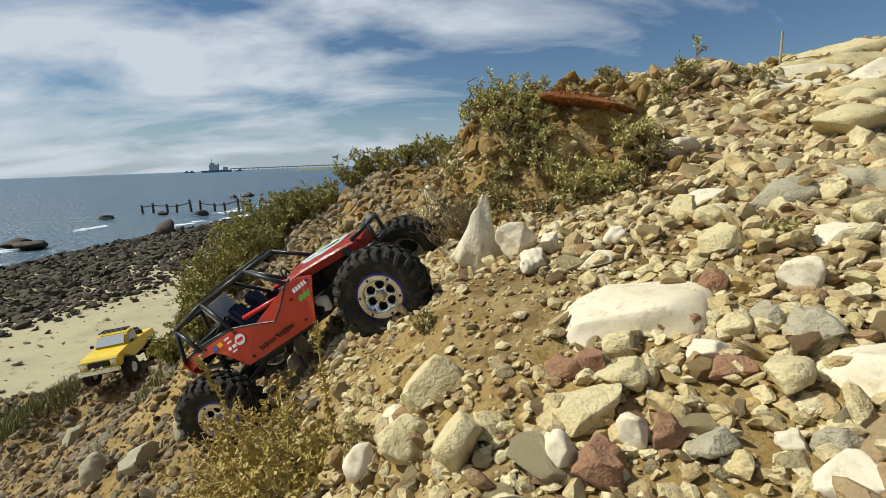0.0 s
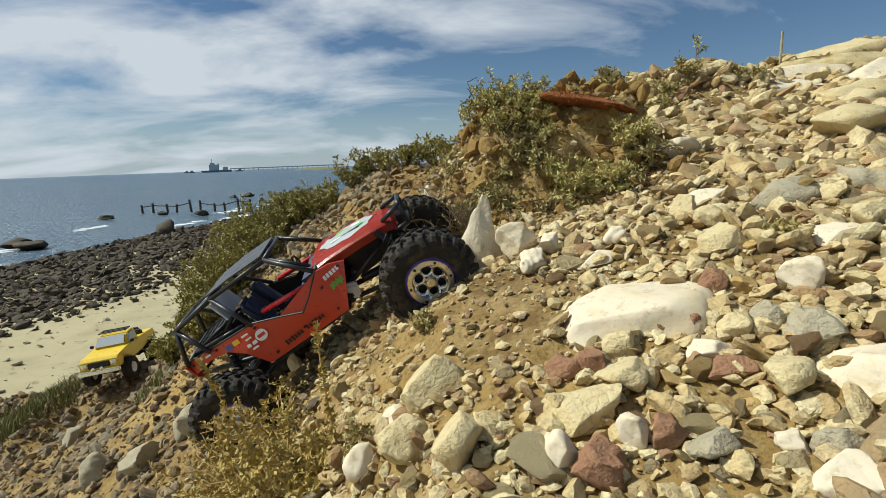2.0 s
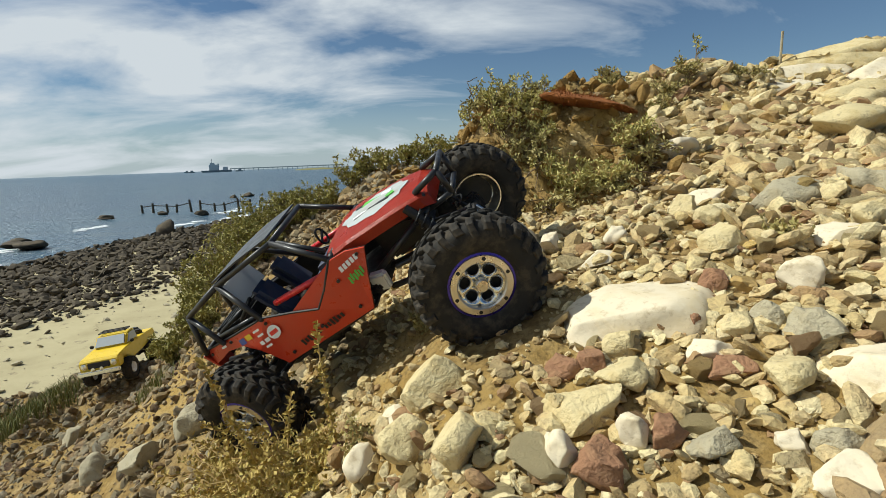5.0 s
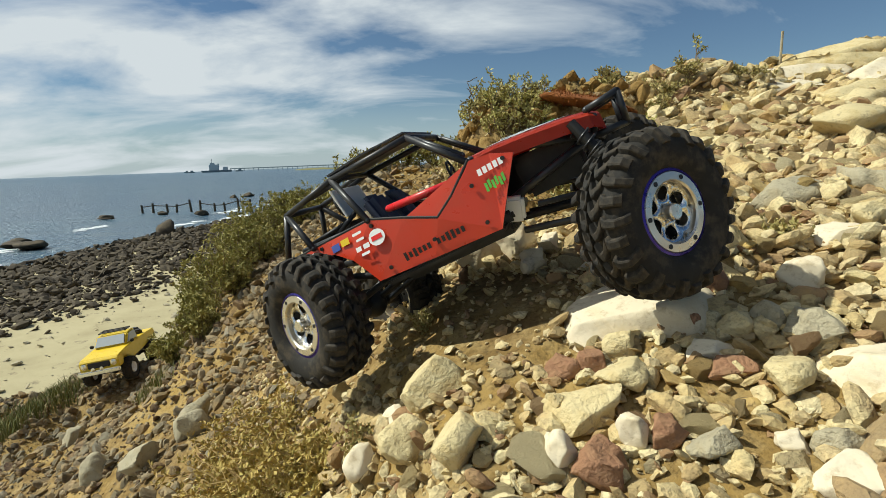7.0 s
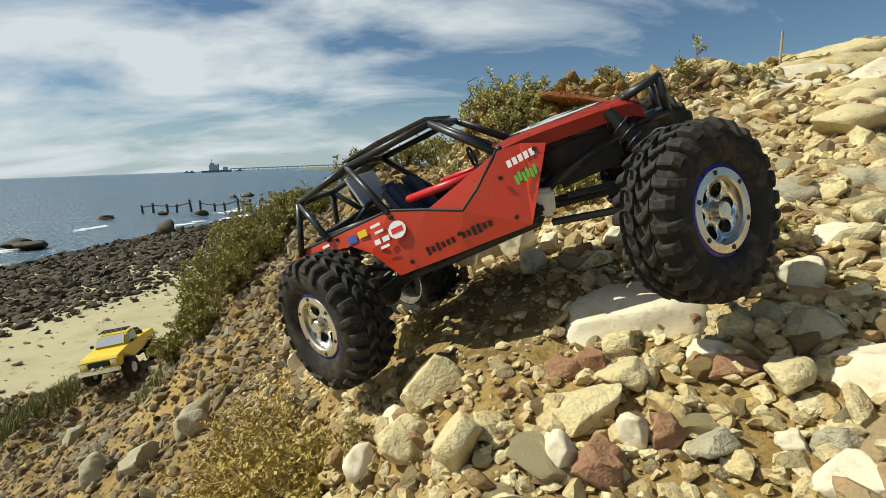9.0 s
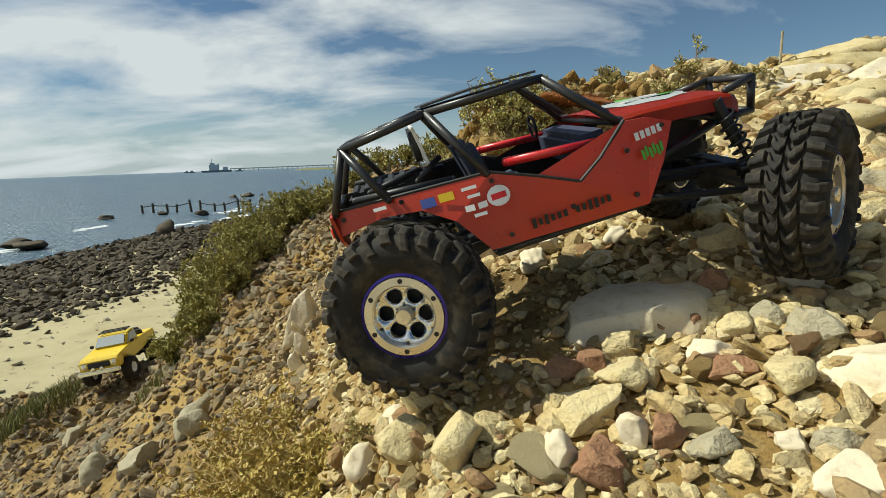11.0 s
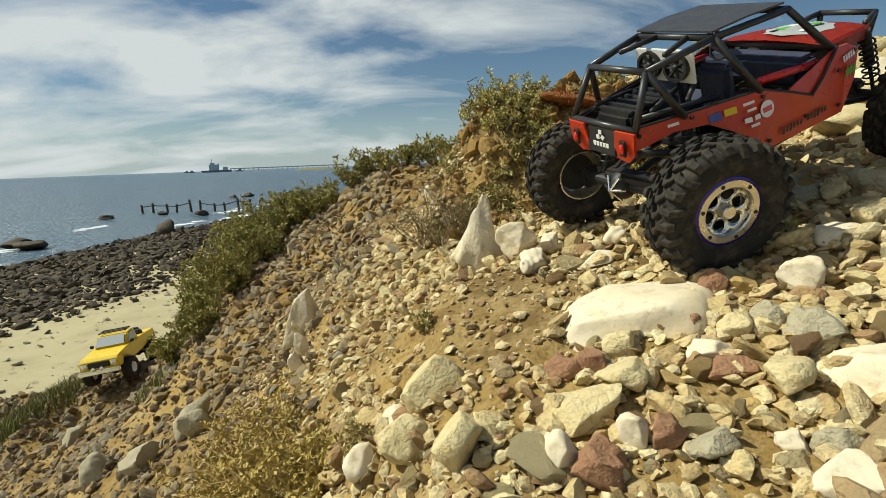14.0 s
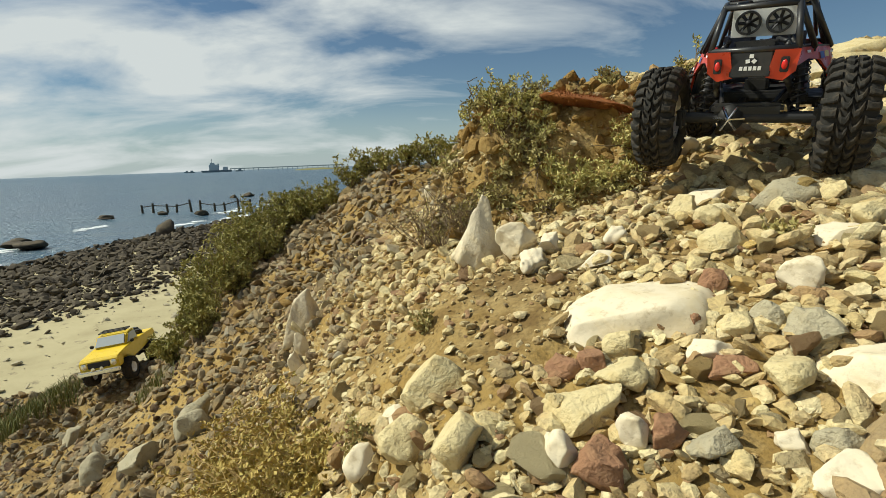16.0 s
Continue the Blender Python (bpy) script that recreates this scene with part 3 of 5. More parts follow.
def grass_tuft(x, y, tall, spread, blades, seed, label="green coastal grass tuft at the slope's edge"):
    rng = np.random.default_rng(seed)
    v, f = [], []
    nrm = ground_normal(x, y)
    slope = (-nrm.x / nrm.z, -nrm.y / nrm.z)
    for k in range(blades):
        b = np.array([*rng.normal(0, spread, 2), 0])
        b[2] = slope[0] * b[0] + slope[1] * b[1]
        a, h = rng.uniform(0, 6.283), tall * rng.uniform(0.5, 1.0)
        o = np.array([math.cos(a), math.sin(a), 0]) * h * rng.uniform(0.1, 0.6)
        w = np.array([-math.sin(a), math.cos(a), 0]) * h * 0.035
        n = len(v)
        m = b + o * 0.35 + (0, 0, h * 0.6)
        v += [tuple(b - w), tuple(b + w), tuple(m + w * 0.7), tuple(m - w * 0.7), tuple(b + o + (0, 0, h))]
        f += [(n, n + 1, n + 2, n + 3), (n + 3, n + 2, n + 4)]
    ob = new("grass_tuft", mesh_of("grass_tuft", v, f, MAT_GRASS))
    tagged(ob, kind="stuff")
    ob.location = (x, y, level_at(x, y) - 0.003)
    return tagged(ob, label, "grass", "grass tufts of the slope")


def plants():
    green, grey = "dense olive-green coastal shrub on the rubble slope", "grey-green saltbush with woody stems on the earth mound"
    for k, (x, y, t, s) in enumerate(((-0.80, 1.60, 0.22, 0.13), (-0.86, 1.80, 0.26, 0.16), (-0.96, 1.66, 0.20, 0.12), (-0.80, 1.92, 0.24, 0.15), (-0.72, 2.05, 0.22, 0.14), (-0.92, 2.02, 0.27, 0.16),
                                      (-0.88, 1.50, 0.15, 0.10), (-1.02, 1.88, 0.22, 0.14), (-0.64, 1.95, 0.17, 0.13), (-0.99, 1.53, 0.12, 0.09), (-0.74, 1.74, 0.19, 0.12))):
        shrub("shrub", green, x + 0.10, y - 0.02, t * 0.72, s * 0.8, 42, 22, 0.0125, 300 + k, MAT_LEAF, MAT_TWIG)
    for k, (x, y, t, s) in enumerate(((-0.62, 2.02, 0.14, 0.09), (-0.46, 1.90, 0.15, 0.09), (-0.40, 1.84, 0.13, 0.08), (-0.33, 1.80, 0.15, 0.08), (-0.26, 1.78, 0.12, 0.07), (-0.19, 1.74, 0.11, 0.07), (-0.11, 1.71, 0.11, 0.07),
                                      (-0.03, 1.68, 0.13, 0.08), (0.03, 1.62, 0.12, 0.07), (-0.52, 1.97, 0.12, 0.10))):
        shrub("shrub", "small green shrub on the skyline of the ridge", x, y, t * 0.78, s * 0.8, 18, 12, 0.013, 330 + k, MAT_LEAF, MAT_TWIG)
    rng = np.random.default_rng(5)
    for k in range(24):
        a = rng.uniform(0, 6.283)
        x, y = 0.215 + 0.21 * rng.uniform(-1, 0.95), 0.99 + 0.07 * math.sin(a)
        if x > 0.19:
            y = 1.12 + 0.05 * math.sin(a)
        shrub("saltbush", grey, x, y, rng.uniform(0.04, 0.065), 0.05, 10, 7, 0.009, 3600 + k, MAT_GREYLEAF, MAT_TWIG, 0.7, 0.15, twig=0.0013)
    for k, (x, y, h) in enumerate(((0.06, 0.94, 4.2), (0.09, 0.90, 4.4), (0.14, 0.885, 4.6), (0.20, 0.87, 4.6), (0.26, 0.87, 4.7), (0.32, 0.88, 4.8), (0.37, 0.90, 5.0), (0.11, 0.92, 4.3))):
        shrub("saltbush", grey, x, y, 0.075, 0.075, 12, 8, 0.0095, 390 + k, MAT_GREYLEAF, MAT_TWIG, 0.55, 0.35, heading=h, twig=0.0014)
    for k in range(15):
        x, y = 0.075 + 0.145 * (k / 14) + rng.uniform(-0.012, 0.012), 1.02 + rng.uniform(-0.06, 0.05)
        shrub("saltbush", "pale green saltbush with upright shoots on the mound", x, y, rng.uniform(0.045, 0.07), 0.04, 7, 10, 0.0085, 3700 + k, MAT_SHOOT, MAT_TWIG, 1.0, 0.0, twig=0.0013)
    for k, (x, y) in enumerate(((0.20, 0.90), (0.23, 0.88), (0.27, 0.89), (0.31, 0.88), (0.34, 0.90), (0.24, 0.86), (0.29, 0.855), (0.38, 0.92))):
        shrub("saltbush", "pale green saltbush sprawling out of the bank", x, y, 0.075, 0.055, 9, 13, 0.008, 3730 + k, MAT_SHOOT, MAT_STRAW, 0.8, 0.1, heading=4.5, twig=0.0014)
    for k, (x, y, t) in enumerate(((0.76, 1.66, 0.10), (0.70, 1.62, 0.08), (0.83, 1.70, 0.10), (1.00, 1.72, 0.07), (1.08, 1.74, 0.06))):
        shrub("saltbush", "grey-green shrub on the ochre hump near the crest", x, y, t * 0.7, 0.08, 18, 9, 0.011, 410 + k, MAT_GREYLEAF, MAT_TWIG, 0.9, twig=0.0016)
    shrub("tall_weed", "tall thin weed with a leafy tip on the hump", 0.865, 1.70, 0.10, 0.012, 3, 7, 0.014, 420, MAT_LEAF, MAT_TWIG, 1.2, twig=0.0018, fork=2)
    shrub("dead_twig", "bare forked dead twig on the mound's top", 0.088, 1.10, 0.085, 0.05, 3, 0, 0.01, 428, MAT_LEAF, MAT_TWIG, 1.0, twig=0.002)
    # dry plants of the foreground
    dry = "dry straw-yellow weed sprawling over the stones"
    for k, (x, y, t, s) in enumerate(((-0.20, 0.47, 0.075, 0.10), (-0.23, 0.52, 0.09, 0.11), (-0.16, 0.49, 0.06, 0.08), (-0.27, 0.57, 0.08, 0.10), (-0.22, 0.60, 0.07, 0.09), (-0.14, 0.44, 0.05, 0.05))):
        shrub("dry_weed", dry, x, y, t * 1.15, s, 34, 7, 0.0072, 430 + k, MAT_DRYLEAF, MAT_STRAW, 0.8, 0.15, twig=0.0010, fork=4, group="dry weeds")
    brown = "leafless brown twiggy bush on the ochre bank"
    for k, (x, y, t, s) in enumerate(((0.03, 0.90, 0.13, 0.09), (0.00, 0.86, 0.10, 0.09), (-0.04, 0.94, 0.10, 0.10), (0.05, 0.84, 0.07, 0.06))):
        shrub("twiggy_bush", brown, x, y, t, s, 16, 1, 0.006, 440 + k, MAT_GREYLEAF, MAT_TWIG, 0.9, twig=0.0013, fork=6, group="dry weeds")
    shrub("seedling", "small leafy green weed on bare soil", -0.026, 0.565, 0.028, 0.018, 9, 7, 0.006, 450, MAT_GREYLEAF, MAT_STRAW, twig=0.0007, group="dry weeds")
    shrub("seedling", "small pale tuft between rocks", 0.355, 0.50, 0.024, 0.022, 14, 5, 0.007, 451, MAT_GREYLEAF, MAT_STRAW, twig=0.0008, group="dry weeds")
    shrub("seedling", "small leafy green weed among pale stones", -0.09, 0.42, 0.045, 0.014, 6, 9, 0.006, 452, MAT_GREYLEAF, MAT_STRAW, twig=0.0007, group="dry weeds")
    for k in range(26):
        r = np.random.default_rng(500 + k)
        x = r.uniform(-2.55, -1.98)
        y = 2.15 + 0.5 * r.uniform(0, 1)
        grass_tuft(x, y, 0.09, 0.04, 80, 520 + k)
    for k, (x, y) in enumerate(((-0.95, 1.46), (-0.90, 1.40), (-1.02, 1.50), (-0.86, 1.34))):
        grass_tuft(x, y, 0.05, 0.03, 60, 560 + k)
    # roots that hang out of the bank
    rng = np.random.default_rng(9)
    v, f = [], []
    for k in range(70):
        x = rng.uniform(0.03, 0.42)
        y = 0.86 + 0.04 * abs(x - 0.23) + rng.uniform(-0.03, 0.05)
        p = np.array([x, y, level_at(x, y) + 0.004])
        d = np.array([rng.normal(0, 0.5), -0.5, rng.normal(-0.1, 0.35)])
        line = []
        for i in range(6):
            line.append(p.copy())
            p = p + d * rng.uniform(0.008, 0.02)
            p[2] = max(p[2], level_at(p[0], p[1]) + 0.002)
            d = d + rng.normal(0, 0.25, 3) + (0, 0, -0.12)
        tube_into(v, f, line, 0.0016, 0.0006, 4)
    tagged(new("roots", mesh_of("roots", v, f, MAT_TWIG)), "tangled brown roots hanging out of the bank", kind="stuff")
    # the rusty peat layer that caps the mound, with its fibres
    cap = new("peat_cap")
    v = stone_points(4, 61, 7, 0.10)
    v = v * np.array([0.112, 0.085, 0.020])
    v *= (1 + 0.05 * fractal(v[:, 0], v[:, 1] + v[:, 2], 0.03, 3, 62))[:, None]
    v[:, 2] -= 0.14 * v[:, 0] + 0.8 * np.maximum(v[:, 0] - 0.03, 0) ** 1.5
    at = np.array([0.300, 1.015, level_at(0.27, 1.02) - 0.016])
    ob = new("peat_layer", mesh_of("peat_layer", (v + at).tolist(), BALLS[4][1].tolist(), MAT_RUST, True))
    ob.parent = cap
    fv, ff = [], []
    for k in rng.integers(0, len(v), 1500):
        out = v[k] / np.array([0.112, 0.085, 0.020]) ** 2
        d = out / np.linalg.norm(out) + rng.normal(0, 0.5, 3) + (0, -0.2, -0.2)
        leaf_into(fv, ff, v[k] + at, d / np.linalg.norm(d), rng.normal(0, 1, 3), 0.007, 0.0013)
    ob = new("fibre", mesh_of("fibre", fv, ff, MAT_RUST))
    ob.parent = cap
    tagged(ob, kind="stuff")
    tagged(cap, "rust-orange fibrous peat layer capping the earth mound", "peat layer")
    # clods of earth all over the mound's face
    x, y, s, rng = scatter(900, 41, (-0.02, 0.48, 0.82, 1.15), (0.008, 0.045), 2.0)
    keep = bare(x, y) > 0.30
    joined_stones("earth_clods", "ochre earth clods on the face of the mound", x[keep], y[keep], s[keep], rng, MAT_OCHRE, 2, flat=0.85)
    x, y, s, rng = scatter(700, 43, (-0.62, 0.05, 1.05, 1.75), (0.008, 0.040), 2.2)
    keep = lattice_noise(x / 0.2, y / 0.2, 71) > -0.15
    joined_stones("bank_clods", "ochre earth clods on the bank below the ridge", x[keep], y[keep], s[keep], rng, MAT_OCHRE, 2, flat=0.7)
    # a thin stake on the skyline
    bm = bmesh.new()
    bmesh.ops.create_cone(bm, cap_ends=True, segments=8, radius1=0.006, radius2=0.005, depth=0.22)
    ob = part("stake", bm, MAT_GREY, None)
    ob.location = (1.52, 2.25, level_at(1.52, 2.25) + 0.05)
    tagged(ob, "thin pale marker stake on the skyline", "stake")


# ---- sea and shore ----
def box_into(bm, c, size, turn=None, bevel=0.0):
    """A box in bm, rounded at its edges."""
    g = bmesh.ops.create_cube(bm, size=1.0)
    vs = g["verts"]
    m = Matrix.Translation(c) @ (turn or Matrix()) @ Matrix.Diagonal((*size, 1))
    bmesh.ops.transform(bm, matrix=m, verts=vs)
    if bevel:
        es = list({e for q in vs for e in q.link_edges})
        bmesh.ops.bevel(bm, geom=es, offset=bevel, segments=2, affect="EDGES")


def rod_into(bm, a, b, r, sides=10):
    a, b = Vector(a), Vector(b)
    d = b - a
    m = Matrix.Translation((a + b) / 2) @ d.to_track_quat("Z", "Y").to_matrix().to_4x4()
    bmesh.ops.create_cone(bm, cap_ends=True, segments=sides, radius1=r, radius2=r, depth=d.length, matrix=m)


def sea():
    bm = bmesh.new()
    bmesh.ops.create_grid(bm, x_segments=2, y_segments=2, size=4900)
    o = part("water", bm, MAT_WATER, None)
    tagged(o, "blue-grey open sea with small waves", "water", kind="structure")
    # foam of the breaking waves
    rng = np.random.default_rng(31)
    v, f = [], []
    for k in range(1500):
        band = rng.integers(4)
        a = radians(rng.uniform(94, 142))
        way = (43.5, 46.5, 51, 58)[band] + rng.normal(0, 0.7)
        r = way / float(shore_way(np.array([math.cos(a)]), np.array([math.sin(a)]))[0])
        if lattice_noise(np.array([a * 11 + band * 7.3]), np.array([band * 3.1]), 8)[0] < (0.15, 0.25, 0.4, 0.5)[band]:
            continue
        w, d = rng.uniform(0.15, 0.8), rng.uniform(0.03, 0.10)
        c = np.array([r * math.cos(a), r * math.sin(a), 0.05])
        t = np.array([-math.sin(a), math.cos(a), 0])
        u = np.array([math.cos(a), math.sin(a), 0])
        n = len(v)
        for j in range(7):
            q = 2 * math.pi * j / 7
            v.append(tuple(c + t * w * math.cos(q) * rng.uniform(0.7, 1.2) + u * d * math.sin(q) * rng.uniform(0.6, 1.3)))
        v.append(tuple(c + (0, 0, 0.05)))
        f += [(n + j, n + (j + 1) % 7, n + 7) for j in range(7)]
    tagged(new("foam", mesh_of("foam", v, f, MAT_FOAM, True)), "white foam of small waves breaking near shore", kind="stuff")
    # rocks standing in the water
    for k, (x, y, w, h) in enumerate(((-20.5, 35.7, 1.9, 1.5), (-32.3, 82, 2.2, 1.2), (-33.5, 79, 1.3, 0.8), (-34.4, 49.9, 1.8, 0.6), (-27.6, 31.5, 2.0, 0.9), (-28.8, 32.5, 1.6, 0.8), (-26.0, 30.6, 2.2, 0.8), (-24.5, 50, 1.6, 0.8), (-30, 52.5, 1.2, 0.7), (-17.5, 38, 1.2, 0.6), (-19, 41, 0.9, 0.5))):
        m = stone_points(3, 600 + k, 8, 0.15) * np.array([w / 2, w / 2.4, h / 2])
        ob = new("sea_rock", mesh_of("sea_rock", m.tolist(), BALLS[3][1].tolist(), MAT_DARK, True))
        ob.location = (x, y, h * 0.22)
        tagged(ob, "dark weedy rock standing in the shallows", "rock", "rocks in the sea")


def old_pier():
    root = tagged(new("ruined_pier"), "row of dark weathered posts of a ruined pier", "pier")
    a, b = Vector((-33.8, 55.3, 0)), Vector((-13.0, 53.0, 0))
    rng = random.Random(4)
    tops = []
    for k in range(16):
        t = k / 15 + rng.uniform(-0.012, 0.012)
        p = a.lerp(b, t)
        h = rng.uniform(0.85, 1.55)
        bm = bmesh.new()
        bmesh.ops.create_cone(bm, cap_ends=True, segments=8, radius1=0.15, radius2=0.11, depth=h + 1)
        o = part("post", bm, MAT_DARK, root)
        o.matrix_basis = pose(p.x, p.y, h / 2 - 0.5, rng.uniform(-3, 3), rng.uniform(-4, 4))
        tops.append((p.x, p.y, h * 0.75))
    for k in range(0, 15):
        if k in (4, 9):
            continue
        bm = bmesh.new()
        rod_into(bm, tops[k], tops[k + 1], 0.05, 6)
        part("rail", bm, MAT_DARK, root)


def plain(name, color, rough=0.5, metal=0.0, spec=0.5, wear=0.12, scale=40):
    """A plain coat with a little dirt and unevenness."""
    n = Nodes(name)
    dirt = tuple(0.55 * c + 0.45 * d for c, d in zip(color, (0.20, 0.15, 0.09)))
    c = n.mix(n.ramp(n.noise(scale, 5, 0.65), [(0.48, 0.0), (0.72, min(1, wear * 4))]), color, dirt)
    n.bump(n.noise(scale * 9, 3), 0.10, 0.001)
    return n.done(c, n.ramp(n.noise(scale * 1.7, 4), [(0.3, max(rough - 0.1, 0.05)), (0.7, min(rough + 0.15, 1))]), metal, spec)


MAT_HULL = plain("ship_grey", (0.20, 0.25, 0.27), 0.6, wear=0.05, scale=0.1)
MAT_HOUSE = plain("ship_white", (0.55, 0.60, 0.60), 0.6, wear=0.05, scale=0.1)


def far_ships():
    root = tagged(new("cargo_ship"), "hazy grey ship with a pale deckhouse far out", "ship")
    root.location = (-560, 1240, 0)
    root.rotation_euler = (0, 0, radians(22))
    bm = bmesh.new()
    g = bmesh.ops.create_cube(bm, size=1.0)
    bmesh.ops.scale(bm, vec=(72, 12, 10), verts=g["verts"])
    for q in g["verts"]:
        if q.co.z < 0:
            q.co.x *= 0.85
    part("hull", bm, MAT_HULL, root)
    for nm, c, s in (("deckhouse", (-6, 0, 12), (22, 9, 14)), ("bridge", (-9, 0, 21), (10, 8, 5)), ("funnel", (4, 0, 17), (4, 4, 8)), ("crane", (20, 0, 9), (12, 4, 8))):
        bm = bmesh.new()
        box_into(bm, c, s, bevel=0.6)
        part(nm, bm, MAT_HOUSE, root)
    bm = bmesh.new()
    rod_into(bm, (-10, 0, 22), (-10, 0, 34), 0.6, 6)
    part("mast", bm, MAT_HULL, root)
    for x, y, w in ((-760, 1480, 14), (-650, 1290, 16), (-500, 1230, 18)):
        t = tagged(new("small_boat"), "small dark boat far out at sea", "boat", "boats at sea")
        t.location = (x, y, 0)
        bm = bmesh.new()
        box_into(bm, (0, 0, 1.2), (w, 5, 4), bevel=0.8)
        part("hull", bm, MAT_HULL, t)
        bm = bmesh.new()
        box_into(bm, (w * 0.1, 0, 4.6), (w * 0.35, 4, 3.4), bevel=0.4)
        part("cabin", bm, MAT_HULL, t)
    t = tagged(new("long_jetty"), "long low jetty on piles near the horizon", "jetty")
    a, b = Vector((-590, 1390, 0)), Vector((-250, 1290, 0))
    bm = bmesh.new()
    rod_into(bm, a + Vector((0, 0, 8)), b + Vector((0, 0, 8)), 1.5, 6)
    part("deck", bm, MAT_HULL, t)
    for k in range(24):
        p = a.lerp(b, k / 23)
        bm = bmesh.new()
        rod_into(bm, (p.x, p.y, -1), (p.x, p.y, 8), 0.8, 6)
        part("pile", bm, MAT_HULL, t)
    m = stone_points(3, 650, 6, 0.2) * np.array([46, 16, 3])
    ob = new("islet", mesh_of("islet", m.tolist(), BALLS[3][1].tolist(), MAT_GRASS, True))
    ob.location = (-190, 800, 0)
    tagged(ob, "low green headland near the horizon", "headland")


sea()
old_pier()
far_ships()
plants()
rocks()


# ---- vehicles ----
MAT_REDPAINT = plain("red_lexan", (0.52, 0.040, 0.012), 0.34, 0, 0.5, 0.06)
MAT_BLACK = plain("black_nylon", (0.018, 0.018, 0.019), 0.5, 0, 0.4, 0.05)
MAT_TUBE = plain("satin_black_tube", (0.022, 0.022, 0.024), 0.38, 0, 0.5, 0.05)
MAT_ROOF = plain("grey_black_roof", (0.045, 0.048, 0.055), 0.45, 0, 0.5, 0.06)
MAT_TYRE = plain("dusty_rubber", (0.026, 0.024, 0.021), 0.8, 0, 0.25, 0.20, 60)
MAT_SILVER = plain("brushed_aluminium", (0.72, 0.66, 0.56), 0.30, 0.9, 0.5, 0.10)
MAT_CHROME = plain("chrome", (0.75, 0.75, 0.74), 0.12, 1.0, 0.5, 0.02)
MAT_PURPLE = plain("purple_anodised", (0.07, 0.045, 0.34), 0.3, 0.6, 0.5, 0.02)
MAT_WHITEP = plain("white_plastic", (0.80, 0.80, 0.78), 0.45, 0, 0.5, 0.03)
MAT_DECAL = plain("grey_decal", (0.42, 0.44, 0.43), 0.5, 0, 0.4, 0.20, 25)
MAT_GREEN = plain("green_decal", (0.10, 0.42, 0.04), 0.5)
MAT_LENS = plain("red_lens", (0.65, 0.02, 0.015), 0.15)
MAT_BLUEGREY = plain("navy_seat", (0.035, 0.045, 0.085), 0.6)
MAT_REDTUBE = plain("red_tube", (0.62, 0.02, 0.025), 0.3)
MAT_YELLOWP = plain("yellow_paint", (0.72, 0.50, 0.015), 0.35, 0, 0.5, 0.06)
MAT_BLUEP = plain("blue_decal", (0.05, 0.09, 0.35), 0.45)
MAT_GLASS = plain("smoked_window", (0.40, 0.43, 0.45), 0.12, 0, 0.6, 0.02)


def lathe(profile, steps=40):
    """Turn a closed profile of (radius, y) round the y axis."""
    bm = bmesh.new()
    rings = []
    for k in range(steps):
        a = 2 * math.pi * k / steps
        rings.append([bm.verts.new((r * math.cos(a), y, r * math.sin(a))) for r, y in profile])
    n = len(profile)
    for k in range(steps):
        p, q = rings[k], rings[(k + 1) % steps]
        for i in range(n):
            j = (i + 1) % n
            bm.faces.new((p[i], p[j], q[j], q[i]))
    bmesh.ops.recalc_face_normals(bm, faces=bm.faces)
    return bm


TYRE_LINE = ((0.0, 0.925), (0.30, 0.925), (0.58, 0.915), (0.78, 0.885), (0.91, 0.83), (0.975, 0.76), (0.99, 0.70), (0.97, 0.62), (0.90, 0.55), (0.78, 0.50), (0.66, 0.475))


def carcass(r, w):
    """The rounded body of a balloon tyre, with a raised bead by the rim."""
    h = w / 2
    line = [(p * r, y * h) for y, p in TYRE_LINE]
    return lathe([(p, -y) for p, y in line[::-1]] + line[1:], 56)


def tyre_lug(r, w, pitch, reach, side, wide, kink, centre):
    """One rubber block of the tread: in the middle, or over the shoulder and down the side wall."""
    h = w / 2
    line = [(0.03, 0.925), (0.14, 0.925), (0.27, 0.925), (0.40, 0.922)] if centre else [(0.48, 0.920)] + [q for q in TYRE_LINE if q[0] > 0.5 and q[1] >= reach]
    bm = bmesh.new()
    rings = []
    for k, (y, p) in enumerate(line):
        t = k / (len(line) - 1)
        y0, p0 = line[max(k - 1, 0)]
        y1, p1 = line[min(k + 1, len(line) - 1)]
        ny, nr = -(p1 - p0) * r, (y1 - y0) * h
        ln = math.hypot(ny, nr) + 1e-9
        ny, nr = ny / ln, nr / ln
        tall = r * (0.072 if t < 0.75 else 0.045)
        off = pitch * (kink * math.sin(3.6 * t) - 0.25 * kink)
        half = pitch * wide * (0.5 - 0.12 * math.sin(3.1 * t))
        ring = []
        for q, up in ((-1.0, -0.2), (-0.74, 0.85), (-0.45, 1.0), (0.45, 1.0), (0.74, 0.85), (1.0, -0.2)):
            a = off + half * q
            rr, yy = p * r + nr * tall * up, y * h + ny * tall * up
            ring.append(bm.verts.new((rr * math.cos(a), side * yy, rr * math.sin(a))))
        rings.append(ring)
    for a, b in zip(rings, rings[1:]):
        for i in range(5):
            bm.faces.new((a[i], a[i + 1], b[i + 1], b[i]))
    bm.faces.new(rings[0])
    bm.faces.new(rings[-1][::-1])
    bmesh.ops.recalc_face_normals(bm, faces=bm.faces)
    return bm


